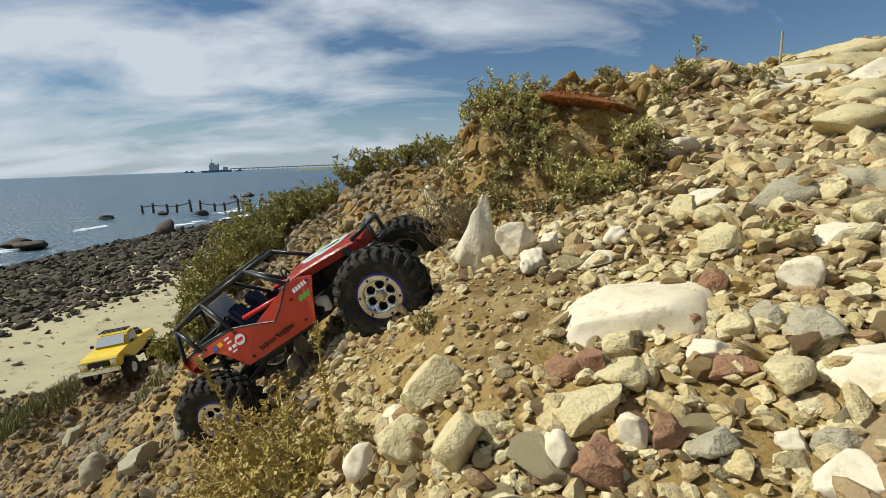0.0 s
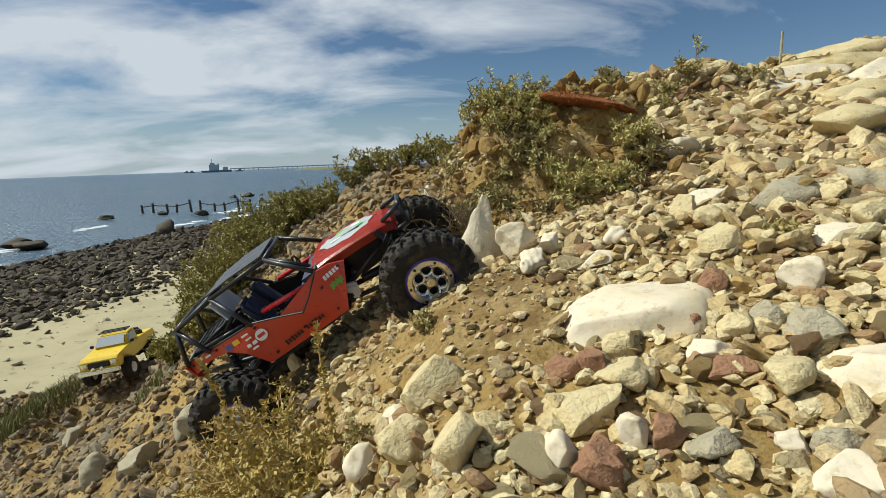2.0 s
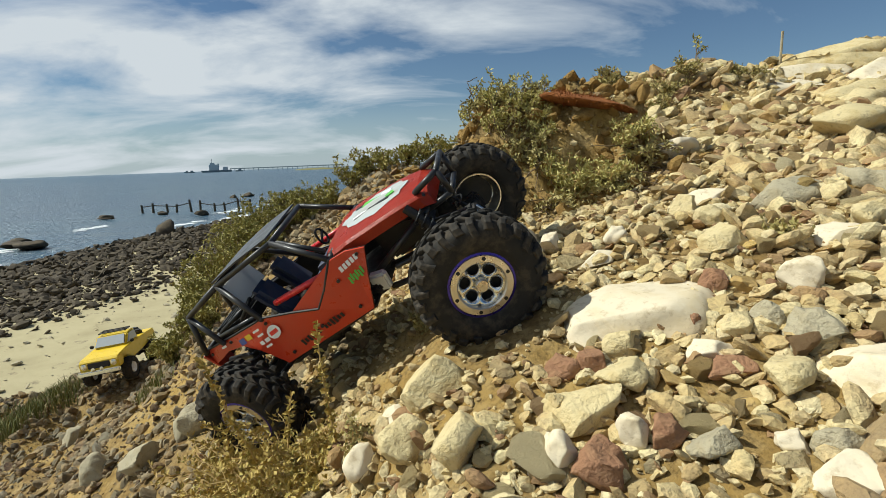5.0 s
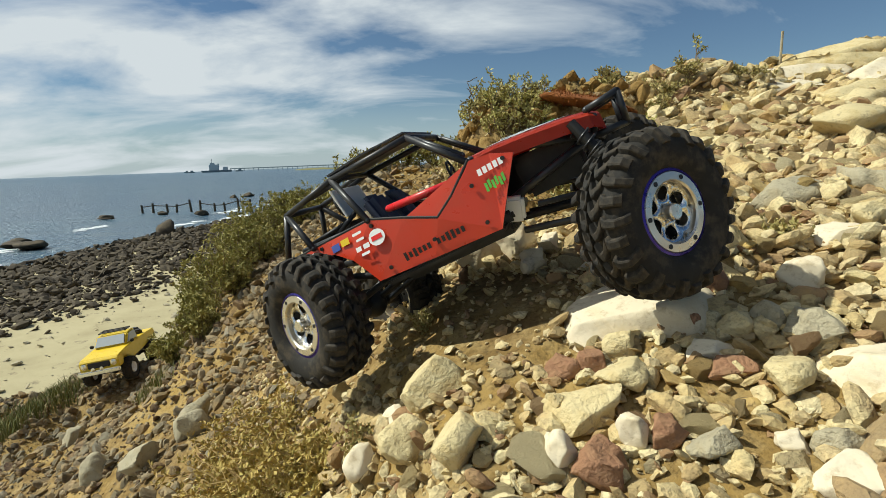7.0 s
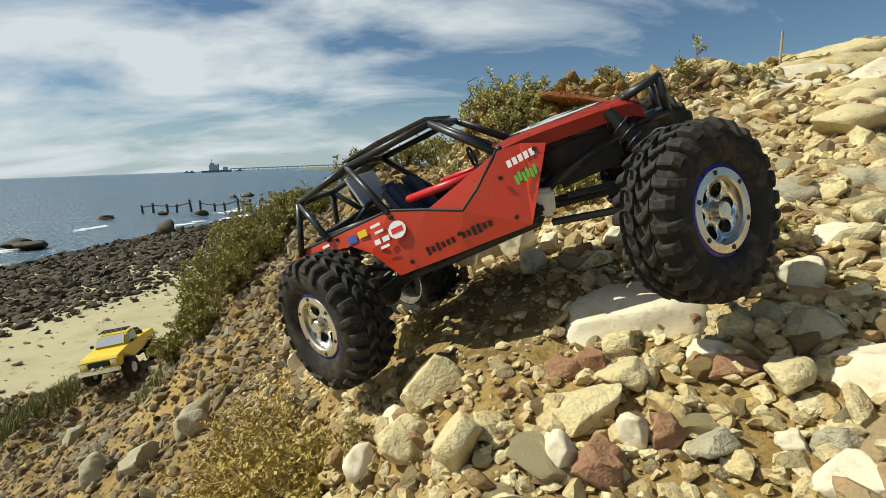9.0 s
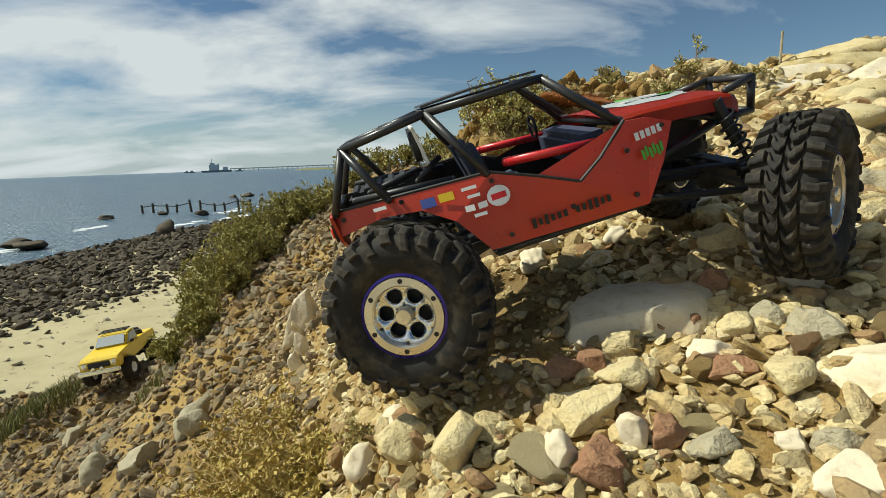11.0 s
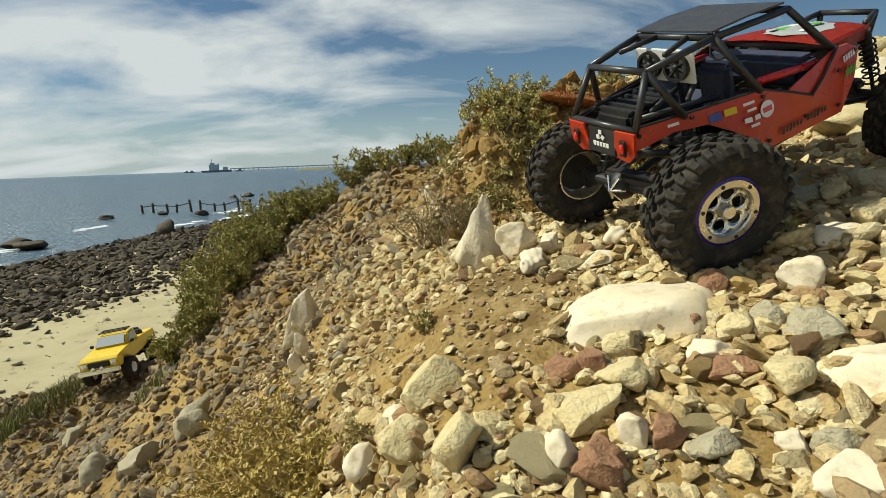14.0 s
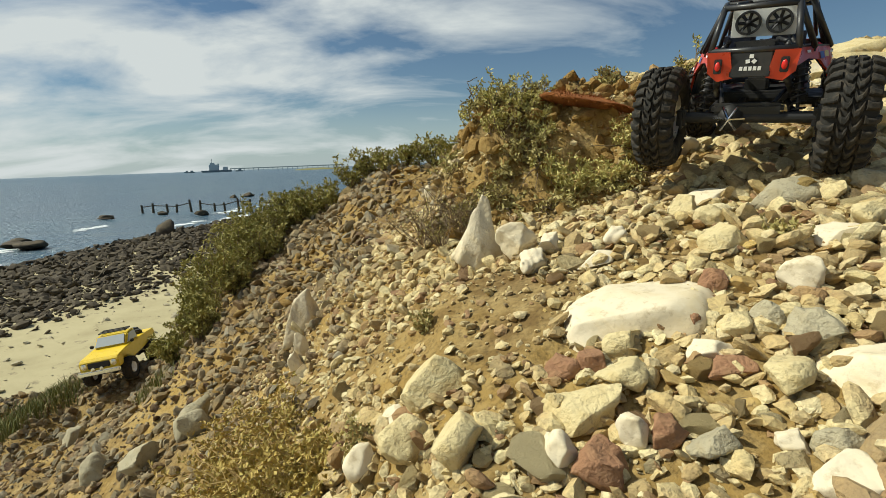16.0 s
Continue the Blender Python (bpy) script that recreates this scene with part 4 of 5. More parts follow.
def tyre_parts(root, r, w, lugs):
    """Carcass and separate tread blocks, long and short in turn, under a wheel."""
    part("tyre", carcass(r, w), MAT_TYRE, root, smooth=True)
    pitch = 2 * math.pi / lugs
    made = {}
    for k in range(lugs):
        for side in (-1, 1):
            for centre in (True, False):
                key = (side, k % 2, centre)
                turn = Matrix.Rotation(-pitch * (k + (0.5 if side > 0 else 0.0) + (0.30 if centre else 0.0)), 4, "Y")
                if key in made:
                    ob = new("tread_block", made[key])
                    ob.parent = root
                else:
                    ob = part("tread_block", tyre_lug(r, w, pitch, (0.74, 0.80)[k % 2], side, (0.70, 0.80)[k % 2], 0.42 if centre else (0.16, 0.08)[k % 2], centre), MAT_TYRE, root)
                    made[key] = ob.data
                ob.matrix_basis = turn


def wheel_centre(rim, face, h):
    """A dished disc with six rounded windows."""
    bm = bmesh.new()
    n = 18
    for k in range(6):
        a0 = 2 * math.pi * k / 6
        outer, inner = [], []
        for i in range(n):
            t = 2 * math.pi * i / n
            c, q = math.cos(t), math.sin(t)
            m = max(abs(c), abs(q))
            rad, ang = 0.50 + 0.28 * c / m, a0 + radians(30) * q / m
            outer.append((rad, ang))
            inner.append((0.50 + 0.165 * c, a0 + radians(21 - 5 * c) * q))

        def at(rad, ang):
            y = face * h * (0.62 + 0.62 * abs(rad - 0.42))
            return bm.verts.new((rim * rad * math.cos(ang), y, rim * rad * math.sin(ang)))
        vo, vi = [at(*p) for p in outer], [at(*p) for p in inner]
        for i in range(n):
            j = (i + 1) % n
            bm.faces.new((vo[i], vo[j], vi[j], vi[i]))
    bmesh.ops.remove_doubles(bm, verts=bm.verts, dist=0.00005)
    bmesh.ops.recalc_face_normals(bm, faces=bm.faces)
    bmesh.ops.solidify(bm, geom=bm.faces[:], thickness=0.0022)
    return bm


def wheel_parts(root, r, w, face):
    """Tyre and rim under a wheel whose outer side is face (-1 or 1) along y."""
    h, rim = w / 2 * 0.72, r * 0.465
    tyre_parts(root, r, w, 26)
    bm = lathe([(rim, face * h * 1.00), (rim * 0.97, face * h * 1.10), (rim * 0.78, face * h * 1.12), (rim * 0.74, face * h * 1.04), (rim * 0.76, face * h * 0.5), (rim * 0.95, -face * h), (rim, -face * h)], 44)
    part("rim", bm, MAT_SILVER, root, "brushed warm silver beadlock rim")
    part("beadlock_ring", lathe([(rim * 1.075, face * h * 0.90), (rim * 1.075, face * h * 1.04), (rim * 1.0, face * h * 1.09), (rim * 1.0, face * h * 0.9)], 44), MAT_PURPLE, root, "purple anodised ring")
    part("spoke_disc", wheel_centre(rim, face, h), MAT_CHROME, root, "polished six-window wheel centre", True)
    part("drum", lathe([(rim * 0.76, face * h * 0.20), (rim * 0.76, face * h * 0.10), (0.002, face * h * 0.10), (0.002, face * h * 0.20)], 24), MAT_BLACK, root)
    part("hub_cap", lathe([(rim * 0.21, face * h * 0.5), (rim * 0.21, face * h * 1.10), (rim * 0.18, face * h * 1.17), (0.0005, face * h * 1.17), (0.0005, face * h * 0.5)], 20), MAT_SILVER, root)
    bm = bmesh.new()
    rod_into(bm, (0, face * h * 1.10, 0), (0, face * h * 1.135, 0), rim * 0.062, 8)
    bolt = bm
    first = None
    for k in range(6):
        a = 2 * math.pi * (k + 0.5) / 6
        if first is None:
            first = part("bolt", bolt, MAT_BLACK, root)
            ob = first
        else:
            ob = new("bolt", first.data)
            ob.parent = root
        ob.location = (rim * 0.875 * math.cos(a), 0, rim * 0.875 * math.sin(a))


def side_y(x, z):
    """How far the body's side stands out."""
    return 0.090 - 0.28 * max(0, z - 0.06) - 0.30 * max(0, -0.09 - x) - 0.15 * max(0, x - 0.05)


def plate_into(bm, pts, offset):
    """A thin plate with the outline pts and a second skin moved by offset."""
    a = [bm.verts.new(p) for p in pts]
    b = [bm.verts.new(Vector(p) + Vector(offset)) for p in pts]
    n = len(pts)
    for i in range(n):
        j = (i + 1) % n
        bm.faces.new((a[i], a[j], b[j], b[i]))
    f1, f2 = bm.faces.new(a[::-1]), bm.faces.new(b)
    bmesh.ops.triangulate(bm, faces=[f1, f2])
    bmesh.ops.recalc_face_normals(bm, faces=bm.faces)


def on_side(s, x, z, lift=0.0012):
    return Vector((x, s * (side_y(x, z) + lift), z))


def sticker(name, mat, s, x, z, w, h, root, label="", slope=0.0, rounds=0):
    bm = bmesh.new()
    if rounds:
        pts = [(x + w / 2 * math.cos(6.283 * k / rounds), z + h / 2 * math.sin(6.283 * k / rounds)) for k in range(rounds)]
    else:
        pts = [(x - w / 2, z - h / 2 - slope * w / 2), (x + w / 2, z - h / 2 + slope * w / 2), (x + w / 2, z + h / 2 + slope * w / 2), (x - w / 2, z + h / 2 - slope * w / 2)]
    bm.faces.new([bm.verts.new(on_side(s, *p)) for p in pts])
    return part(name, bm, mat, root, label)


WHEELS = {"front_right": (0.179, -0.108), "front_left": (0.179, 0.108), "rear_right": (-0.171, -0.108), "rear_left": (-0.171, 0.108)}


def rock_crawler():
    root = tagged(new("rock_crawler"), "red radio-controlled rock crawler with black roll cage", "toy vehicle")
    moving = {"root": root}
    for s in (-1, 1):
        outline = [(-0.088, 0.036), (-0.02, 0.033), (0.054, 0.030), (0.075, 0.062), (0.093, 0.090), (0.072, 0.100), (0.051, 0.103), (0.046, 0.098), (0.022, 0.080), (0.0, 0.067), (-0.035, 0.083), (-0.072, 0.098),
                   (-0.14, 0.100), (-0.211, 0.101), (-0.213, 0.080), (-0.198, 0.082), (-0.17, 0.087), (-0.135, 0.084), (-0.11, 0.068)]
        bm = bmesh.new()
        plate_into(bm, [on_side(s, x, z, 0) for x, z in outline], (0, -s * 0.003, 0))
        part("side_panel", bm, MAT_REDPAINT, root)
        bm = bmesh.new()
        plate_into(bm, [on_side(s, x, z, -0.004) for x, z in outline], (0, -s * 0.001, 0))
        part("inner_liner", bm, MAT_BLACK, root, "black inside of the body side")
        # the black lip of the cockpit's edge
        bm = bmesh.new()
        lip = [on_side(s, x, z, -0.001) for x, z in ((0.051, 0.104), (0.022, 0.081), (0.0, 0.068), (-0.035, 0.084), (-0.072, 0.099), (-0.14, 0.101), (-0.211, 0.102))]
        for p, q in zip(lip, lip[1:]):
            rod_into(bm, p, q, 0.0016, 6)
        part("edge_trim", bm, MAT_BLACK, root)
        for x, z in ((-0.069, 0.044), (0.044, 0.042), (0.045, 0.080), (0.082, 0.090), (-0.012, 0.050), (-0.072, 0.092), (-0.15, 0.096), (-0.205, 0.094)):
            bm = bmesh.new()
            p = on_side(s, x, z, 0)
            rod_into(bm, p, p + Vector((0, s * 0.0018, 0)), 0.0022, 8)
            part("bolt", bm, MAT_BLACK, root)
        sticker("oval_sticker", MAT_WHITEP, s, -0.070, 0.079, 0.020, 0.017, root, "white oval sticker", rounds=16)
        sticker("sticker_bar", MAT_LENS, s, -0.070, 0.079, 0.013, 0.005, root).location.y += s * 0.0004
        for k, (x, z, w, h, m) in enumerate(((-0.128, 0.089, 0.013, 0.008, MAT_BLUEP), (-0.112, 0.090, 0.013, 0.007, MAT_YELLOWP), (-0.092, 0.092, 0.013, 0.0028, MAT_WHITEP), (-0.090, 0.085, 0.011, 0.0026, MAT_WHITEP),
                                             (-0.096, 0.076, 0.008, 0.005, MAT_WHITEP), (-0.085, 0.076, 0.008, 0.005, MAT_WHITEP), (-0.089, 0.069, 0.011, 0.0028, MAT_WHITEP), (-0.17, 0.095, 0.012, 0.003, MAT_WHITEP))):
            sticker("sticker", m, s, x, z, w, h, root)
        for k in range(5):
            sticker("letter_bar", MAT_WHITEP, s, 0.057 + k * 0.0055, 0.088 + 0.0002 * k, 0.0040, 0.0065, root)
        for k in range(6):
            sticker("letter_bar", MAT_GREEN, s, 0.058 + k * 0.0036, 0.073 + (0.001 if k % 2 else -0.001), 0.0027, 0.0085, root, slope=0.3 if k % 2 else -0.3)
        for k in range(13):
            if k != 6:
                sticker("letter_bar", MAT_BLACK, s, -0.048 + k * 0.0056, 0.047, 0.0036, 0.006 + 0.003 * (k in (0, 2, 9, 10)), root)
    # hood: a crowned sheet with turned-down sides
    secs = ((0.044, 0.071, 0.105), (0.075, 0.066, 0.104), (0.11, 0.060, 0.100), (0.145, 0.053, 0.095), (0.168, 0.047, 0.090), (0.178, 0.040, 0.084))
    bm = bmesh.new()
    rows = []
    for x, w, z in secs:
        rows.append([bm.verts.new(p) for p in ((x, -w, z - 0.014), (x, -w, z - 0.002), (x, -w * 0.93, z + 0.001), (x, -w * 0.5, z + 0.004), (x, 0, z + 0.005), (x, w * 0.5, z + 0.004), (x, w * 0.93, z + 0.001), (x, w, z - 0.002), (x, w, z - 0.014))])
    for a, b in zip(rows, rows[1:]):
        for i in range(8):
            bm.faces.new((a[i], b[i], b[i + 1], a[i + 1]))
    bm.faces.new([v for v in rows[-1]])
    bmesh.ops.solidify(bm, geom=bm.faces[:], thickness=0.002)
    bmesh.ops.recalc_face_normals(bm, faces=bm.faces)
    part("hood", bm, MAT_REDPAINT, root)
    bm = bmesh.new()
    pts = []
    for k in range(22):
        a = 6.283 * k / 22
        j = 1 + 0.16 * math.sin(5 * a) * math.cos(3 * a)
        pts.append((0.106 + 0.046 * j * math.cos(a), 0.036 * j * math.sin(a)))
    rows = [bm.verts.new((x, y, 0.1062 + 0.0015 - 0.125 * (x - 0.09) - 0.10 * abs(y) * 0.35)) for x, y in pts]
    cv = bm.verts.new((0.106, 0, 0.1085))
    for i in range(22):
        bm.faces.new((rows[i], rows[(i + 1) % 22], cv))
    part("hood_decal", bm, MAT_DECAL, root, "worn grey hood sticker")
    for k, (x, y, w, d, m) in enumerate(((0.10, 0.008, 0.028, 0.012, MAT_GREEN), (0.115, -0.012, 0.030, 0.006, MAT_BLACK), (0.088, -0.016, 0.018, 0.007, MAT_WHITEP), (0.122, 0.012, 0.016, 0.008, MAT_WHITEP), (0.085, 0.014, 0.02, 0.005, MAT_BLACK), (0.130, -0.004, 0.012, 0.012, MAT_GREEN))):
        bm = bmesh.new()
        box_into(bm, (x, y, 0.1092 - 0.125 * (x - 0.09) - 0.035 * abs(y)), (w, d, 0.0008), pose(0, 0, 0, 0, 7, 20 * (k % 3 - 1)))
        part("decal_patch", bm, m, root)
    # roll cage
    RF, RR, CR, CB, PIL, WR = (-0.002, 0.053, 0.157), (-0.106, 0.049, 0.160), (-0.186, 0.040, 0.152), (-0.210, 0.047, 0.101), (0.049, 0.072, 0.102), (-0.074, 0.079, 0.099)

    def flip(p, s):
        return (p[0], s * p[1], p[2])

    def tube(a, b, r=0.0036, name="cage_tube", mat=MAT_TUBE):
        bm = bmesh.new()
        rod_into(bm, a, b, r, 12)
        for p in (a, b):
            bmesh.ops.create_icosphere(bm, subdivisions=2, radius=r, matrix=Matrix.Translation(p))
        return part(name, bm, mat, root, smooth=True)

    for s in (-1, 1):
        for a, b in ((RF, RR), (RR, CR), (CR, CB), (RF, PIL), (RR, WR), (CR, (-0.16, 0.062, 0.101))):
            tube(flip(a, s), flip(b, s))
        tube((-0.150, s * 0.030, 0.157), (-0.108, s * 0.020, 0.160), 0.003)
        tube((0.005, s * 0.052, 0.152), (0.045, s * 0.060, 0.112), 0.0028)
        tube((-0.052, s * 0.064, 0.100), (0.028, s * 0.070, 0.092), 0.0042, "grab_bar", MAT_REDTUBE)
        tube((-0.10, s * 0.05, 0.098), (-0.19, s * 0.035, 0.105), 0.0035)
        tube((0.05, s * 0.052, 0.045), (0.165, s * 0.036, 0.070), 0.0042, "chassis_rail")
        tube((0.09, s * 0.056, 0.095), (0.165, s * 0.036, 0.070), 0.0035, "chassis_rail")
        tube((0.165, s * 0.036, 0.070), (0.172, s * 0.040, 0.085), 0.0035, "chassis_rail")
        # front hoop
        tube((0.168, s * 0.040, 0.094), (0.200, s * 0.032, 0.097), 0.0036, "bumper_tube")
        tube((0.200, s * 0.032, 0.097), (0.197, s * 0.030, 0.066), 0.0036, "bumper_tube")
        tube((0.197, s * 0.030, 0.066), (0.165, s * 0.036, 0.068), 0.0036, "bumper_tube")
        tube((-0.08, s * 0.05, 0.03), (-0.20, s * 0.038, 0.07), 0.0042, "chassis_rail")
    for a in (RF, RR, CR, CB):
        tube(flip(a, -1), flip(a, 1))
    tube((0.200, -0.032, 0.097), (0.200, 0.032, 0.097), 0.0036, "bumper_tube")
    tube((0.197, -0.030, 0.066), (0.197, 0.030, 0.066), 0.0036, "bumper_tube")
    tube((0.051, -0.068, 0.103), (0.051, 0.068, 0.103), 0.0042)
    # roof
    bm = bmesh.new()
    plate_into(bm, [(-0.004, -0.050, 0.163), (-0.004, 0.050, 0.163), (-0.060, 0.051, 0.166), (-0.108, 0.049, 0.165), (-0.108, -0.049, 0.165), (-0.060, -0.051, 0.166)], (0, 0, 0.002))
    part("roof_panel", bm, MAT_ROOF, root)
    # tail: red corners, black plate, lamps
    for s in (-1, 1):
        bm = bmesh.new()
        plate_into(bm, [(-0.213, s * 0.050, 0.100), (-0.214, s * 0.024, 0.100), (-0.210, s * 0.018, 0.068), (-0.208, s * 0.036, 0.064), (-0.211, s * 0.048, 0.075)], (-0.003, 0, 0))
        part("tail_corner", bm, MAT_REDPAINT, root)
        lamp = bmesh.new()
        box_into(lamp, (-0.2175, s * 0.036, 0.083), (0.003, 0.009, 0.018), None, 0.001)
        housing = part("tail_light", lamp, MAT_BLACK, root)
        bm = bmesh.new()
        bmesh.ops.create_icosphere(bm, subdivisions=2, radius=0.0042, matrix=Matrix.Translation((-0.2195, s * 0.036, 0.083)) @ Matrix.Diagonal((0.5, 0.8, 1.4, 1)))
        part("lens", bm, MAT_LENS, housing, "glossy red lens", smooth=True)
    bm = bmesh.new()
    box_into(bm, (-0.212, 0, 0.084), (0.004, 0.044, 0.030), pose(0, 0, 0, 0, 6), 0.001)
    plate = part("tail_plate", bm, MAT_BLACK, root)
    bm = bmesh.new()
    for k in range(3):
        a = radians(90 + 120 * k)
        box_into(bm, (-0.2150, 0.004 * math.cos(a), 0.090 + 0.004 * math.sin(a)), (0.0008, 0.0045, 0.0045), pose(0, 0, 0, 40 * k))
    part("emblem", bm, MAT_WHITEP, plate, "white three-lobed emblem")
    for k in range(5):
        bm = bmesh.new()
        box_into(bm, (-0.2146, -0.010 + k * 0.005, 0.0795), (0.0008, 0.0036, 0.0048))
        part("letter_bar", bm, MAT_WHITEP, plate)
    # fans on a white board behind the seats
    bm = bmesh.new()
    box_into(bm, (-0.118, 0, 0.134), (0.003, 0.076, 0.036), pose(0, 0, 0, 0, -8), 0.0006)
    board = part("fan_board", bm, MAT_WHITEP, root, "white board with two fans")
    for s in (-1, 1):
        bm = lathe([(0.0155, -0.003), (0.0155, 0.003), (0.0125, 0.003), (0.0125, -0.003)], 24)
        bmesh.ops.transform(bm, matrix=Matrix.Translation((-0.122, s * 0.018, 0.134)) @ Matrix.Rotation(radians(90), 4, "Z"), verts=bm.verts)
        part("fan_ring", bm, MAT_BLACK, board)
        bm = bmesh.new()
        for k in range(7):
            a = 6.283 * k / 7
            box_into(bm, (-0.122, s * 0.018 + 0.007 * math.cos(a), 0.134 + 0.007 * math.sin(a)), (0.002, 0.011, 0.0035), Matrix.Rotation(a, 4, "X") @ Matrix.Rotation(0.5, 4, "Y"))
        bmesh.ops.create_icosphere(bm, subdivisions=2, radius=0.004, matrix=Matrix.Translation((-0.122, s * 0.018, 0.134)))
        part("fan_blades", bm, MAT_BLACK, board)
    # cockpit
    for s in (-1, 1):
        bm = bmesh.new()
        box_into(bm, (-0.045, s * 0.030, 0.062), (0.045, 0.040, 0.016), pose(0, 0, 0, 0, -8), 0.005)
        box_into(bm, (-0.074, s * 0.030, 0.096), (0.016, 0.040, 0.060), pose(0, 0, 0, 0, -14), 0.006)
        part("seat", bm, MAT_BLUEGREY, root)
    bm = bmesh.new()
    box_into(bm, (0.030, 0, 0.085), (0.032, 0.126, 0.030), None, 0.006)
    part("dashboard", bm, MAT_BLUEGREY, root)
    bm = lathe([(0.0125, -0.0012), (0.0125, 0.0012), (0.0105, 0.0012), (0.0105, -0.0012)], 24)
    box_into(bm, (0, 0, 0), (0.023, 0.002, 0.003))
    bmesh.ops.transform(bm, matrix=Matrix.Translation((0.003, 0.030, 0.110)) @ pose(0, 0, 0, 0, -25, 90), verts=bm.verts)
    part("steering_wheel", bm, MAT_BLACK, root)
    bm = bmesh.new()
    box_into(bm, (-0.02, 0, 0.036), (0.17, 0.13, 0.012), None, 0.003)
    part("floor_pan", bm, MAT_BLACK, root)
    bm = bmesh.new()
    box_into(bm, (-0.015, 0, 0.022), (0.14, 0.070, 0.014), None, 0.004)
    box_into(bm, (-0.015, 0, 0.029), (0.142, 0.168, 0.006), None, 0.002)
    part("skid_plate", bm, MAT_BLACK, root)
    bm = bmesh.new()
    box_into(bm, (-0.160, 0, 0.098), (0.075, 0.050, 0.022), None, 0.004)
    tray = part("battery_tray", bm, MAT_BLACK, root)
    for k in range(6):
        bm = bmesh.new()
        box_into(bm, (-0.190 + k * 0.012, 0, 0.110), (0.006, 0.048, 0.003), None, 0.0008)
        part("rib", bm, MAT_BLACK, tray)
    bm = bmesh.new()
    box_into(bm, (0.115, 0, 0.062), (0.070, 0.050, 0.045), None, 0.005)
    part("motor_block", bm, MAT_BLACK, root)
    # small bits behind the cab
    for k, (a, b) in enumerate((((-0.13, -0.04, 0.105), (-0.105, -0.03, 0.118)), ((-0.13, 0.04, 0.105), (-0.19, 0.03, 0.112)), ((-0.125, -0.02, 0.112), (-0.175, -0.035, 0.108)))):
        tube(a, b, 0.0028, "hose", MAT_BLACK)
    bm = bmesh.new()
    box_into(bm, (-0.06, -0.0, 0.050), (0.05, 0.03, 0.02), None, 0.003)
    part("gearbox", bm, MAT_BLACK, root)
    bm = bmesh.new()
    box_into(bm, (0.066, -0.055, 0.040), (0.022, 0.012, 0.026), pose(0, 0, 0, 10, 20, 0), 0.003)
    part("steering_servo", bm, MAT_WHITEP, root, "pale servo case")
    # shocks hang from the body
    for x, sx in ((0.150, 0.176), (-0.140, -0.166)):
        for s in (-1, 1):
            top, foot = Vector((x, s * 0.050, 0.090)), Vector((sx, s * 0.058, 0.008))
            bm = bmesh.new()
            rod_into(bm, top, top.lerp(foot, 0.55), 0.0055, 12)
            rod_into(bm, top.lerp(foot, 0.5), foot, 0.0022, 8)
            shock = part("shock_absorber", bm, MAT_BLACK, root)
            v, f = [], []
            pts = []
            axis = (foot - top).normalized()
            e1 = axis.orthogonal().normalized()
            e2 = axis.cross(e1)
            for k in range(90):
                a = k * 0.52
                pts.append(np.array(top.lerp(foot, 0.12 + 0.72 * k / 89) + 0.0082 * (math.cos(a) * e1 + math.sin(a) * e2)))
            tube_into(v, f, pts, 0.0013, 0.0013, 5)
            ob = new("spring", mesh_of("spring", v, f, MAT_TUBE, True))
            ob.parent = shock
    # axles, with their links, move under the body
    for nm, x, sgn in (("front", 0.179, -1), ("rear", -0.171, 1)):
        axle = new("axle")
        axle.parent = root
        axle.location = (x, 0, 0)
        moving[nm] = axle
        bm = bmesh.new()
        rod_into(bm, (0, -0.085, 0), (0, 0.085, 0), 0.0075, 14)
        box_into(bm, (0, 0.0, 0.012), (0.020, 0.085, 0.014), None, 0.004)
        part("axle_housing", bm, MAT_BLACK, axle)
        bm = bmesh.new()
        bmesh.ops.create_icosphere(bm, subdivisions=3, radius=0.019, matrix=Matrix.Translation((0, 0.018, 0)) @ Matrix.Diagonal((1, 0.9, 1, 1)))
        part("differential", bm, MAT_BLACK, axle, smooth=True)
        bm = bmesh.new()
        for k in range(6):
            a = 6.283 * k / 6
            c = Vector((-sgn * 0.0225, 0.018, 0))
            rod_into(bm, c, c + Vector((sgn * 0.009, 0.018 * math.cos(a), 0.018 * math.sin(a))), 0.0017, 6)
        part("diff_guard", bm, MAT_CHROME, axle, "chrome spider-shaped guard")
        for s in (-1, 1):
            bm = bmesh.new()
            rod_into(bm, (0, s * 0.055, -0.003), (-0.115 if nm == "front" else 0.095, s * 0.040, 0.020), 0.0038, 10)
            part("link", bm, MAT_TUBE, axle)
            bm = bmesh.new()
            rod_into(bm, (0, s * 0.030, 0.018), (-0.09 if nm == "front" else 0.075, s * 0.045, 0.040), 0.0030, 10)
            part("link", bm, MAT_TUBE, axle)
            bm = bmesh.new()
            box_into(bm, (0, s * 0.080, 0), (0.022, 0.012, 0.030), None, 0.004)
            part("knuckle", bm, MAT_BLACK, axle)
        bm = bmesh.new()
        rod_into(bm, (0, 0.018, 0), (-0.14 if nm == "front" else 0.12, 0.008, 0.028), 0.0045, 10)
        part("driveshaft", bm, MAT_BLACK, axle)
    first = {}
    for nm, (x, y) in WHEELS.items():
        side = -1 if y < 0 else 1
        if side in first:
            w = copy_thing(first[side], Matrix.Translation((x, y, 0)))
        else:
            w = new("wheel")
            w.parent = root
            wheel_parts(w, 0.0720, 0.054, side)
            w.location = (x, y, 0)
            first[side] = w
        moving[nm] = w
    return moving


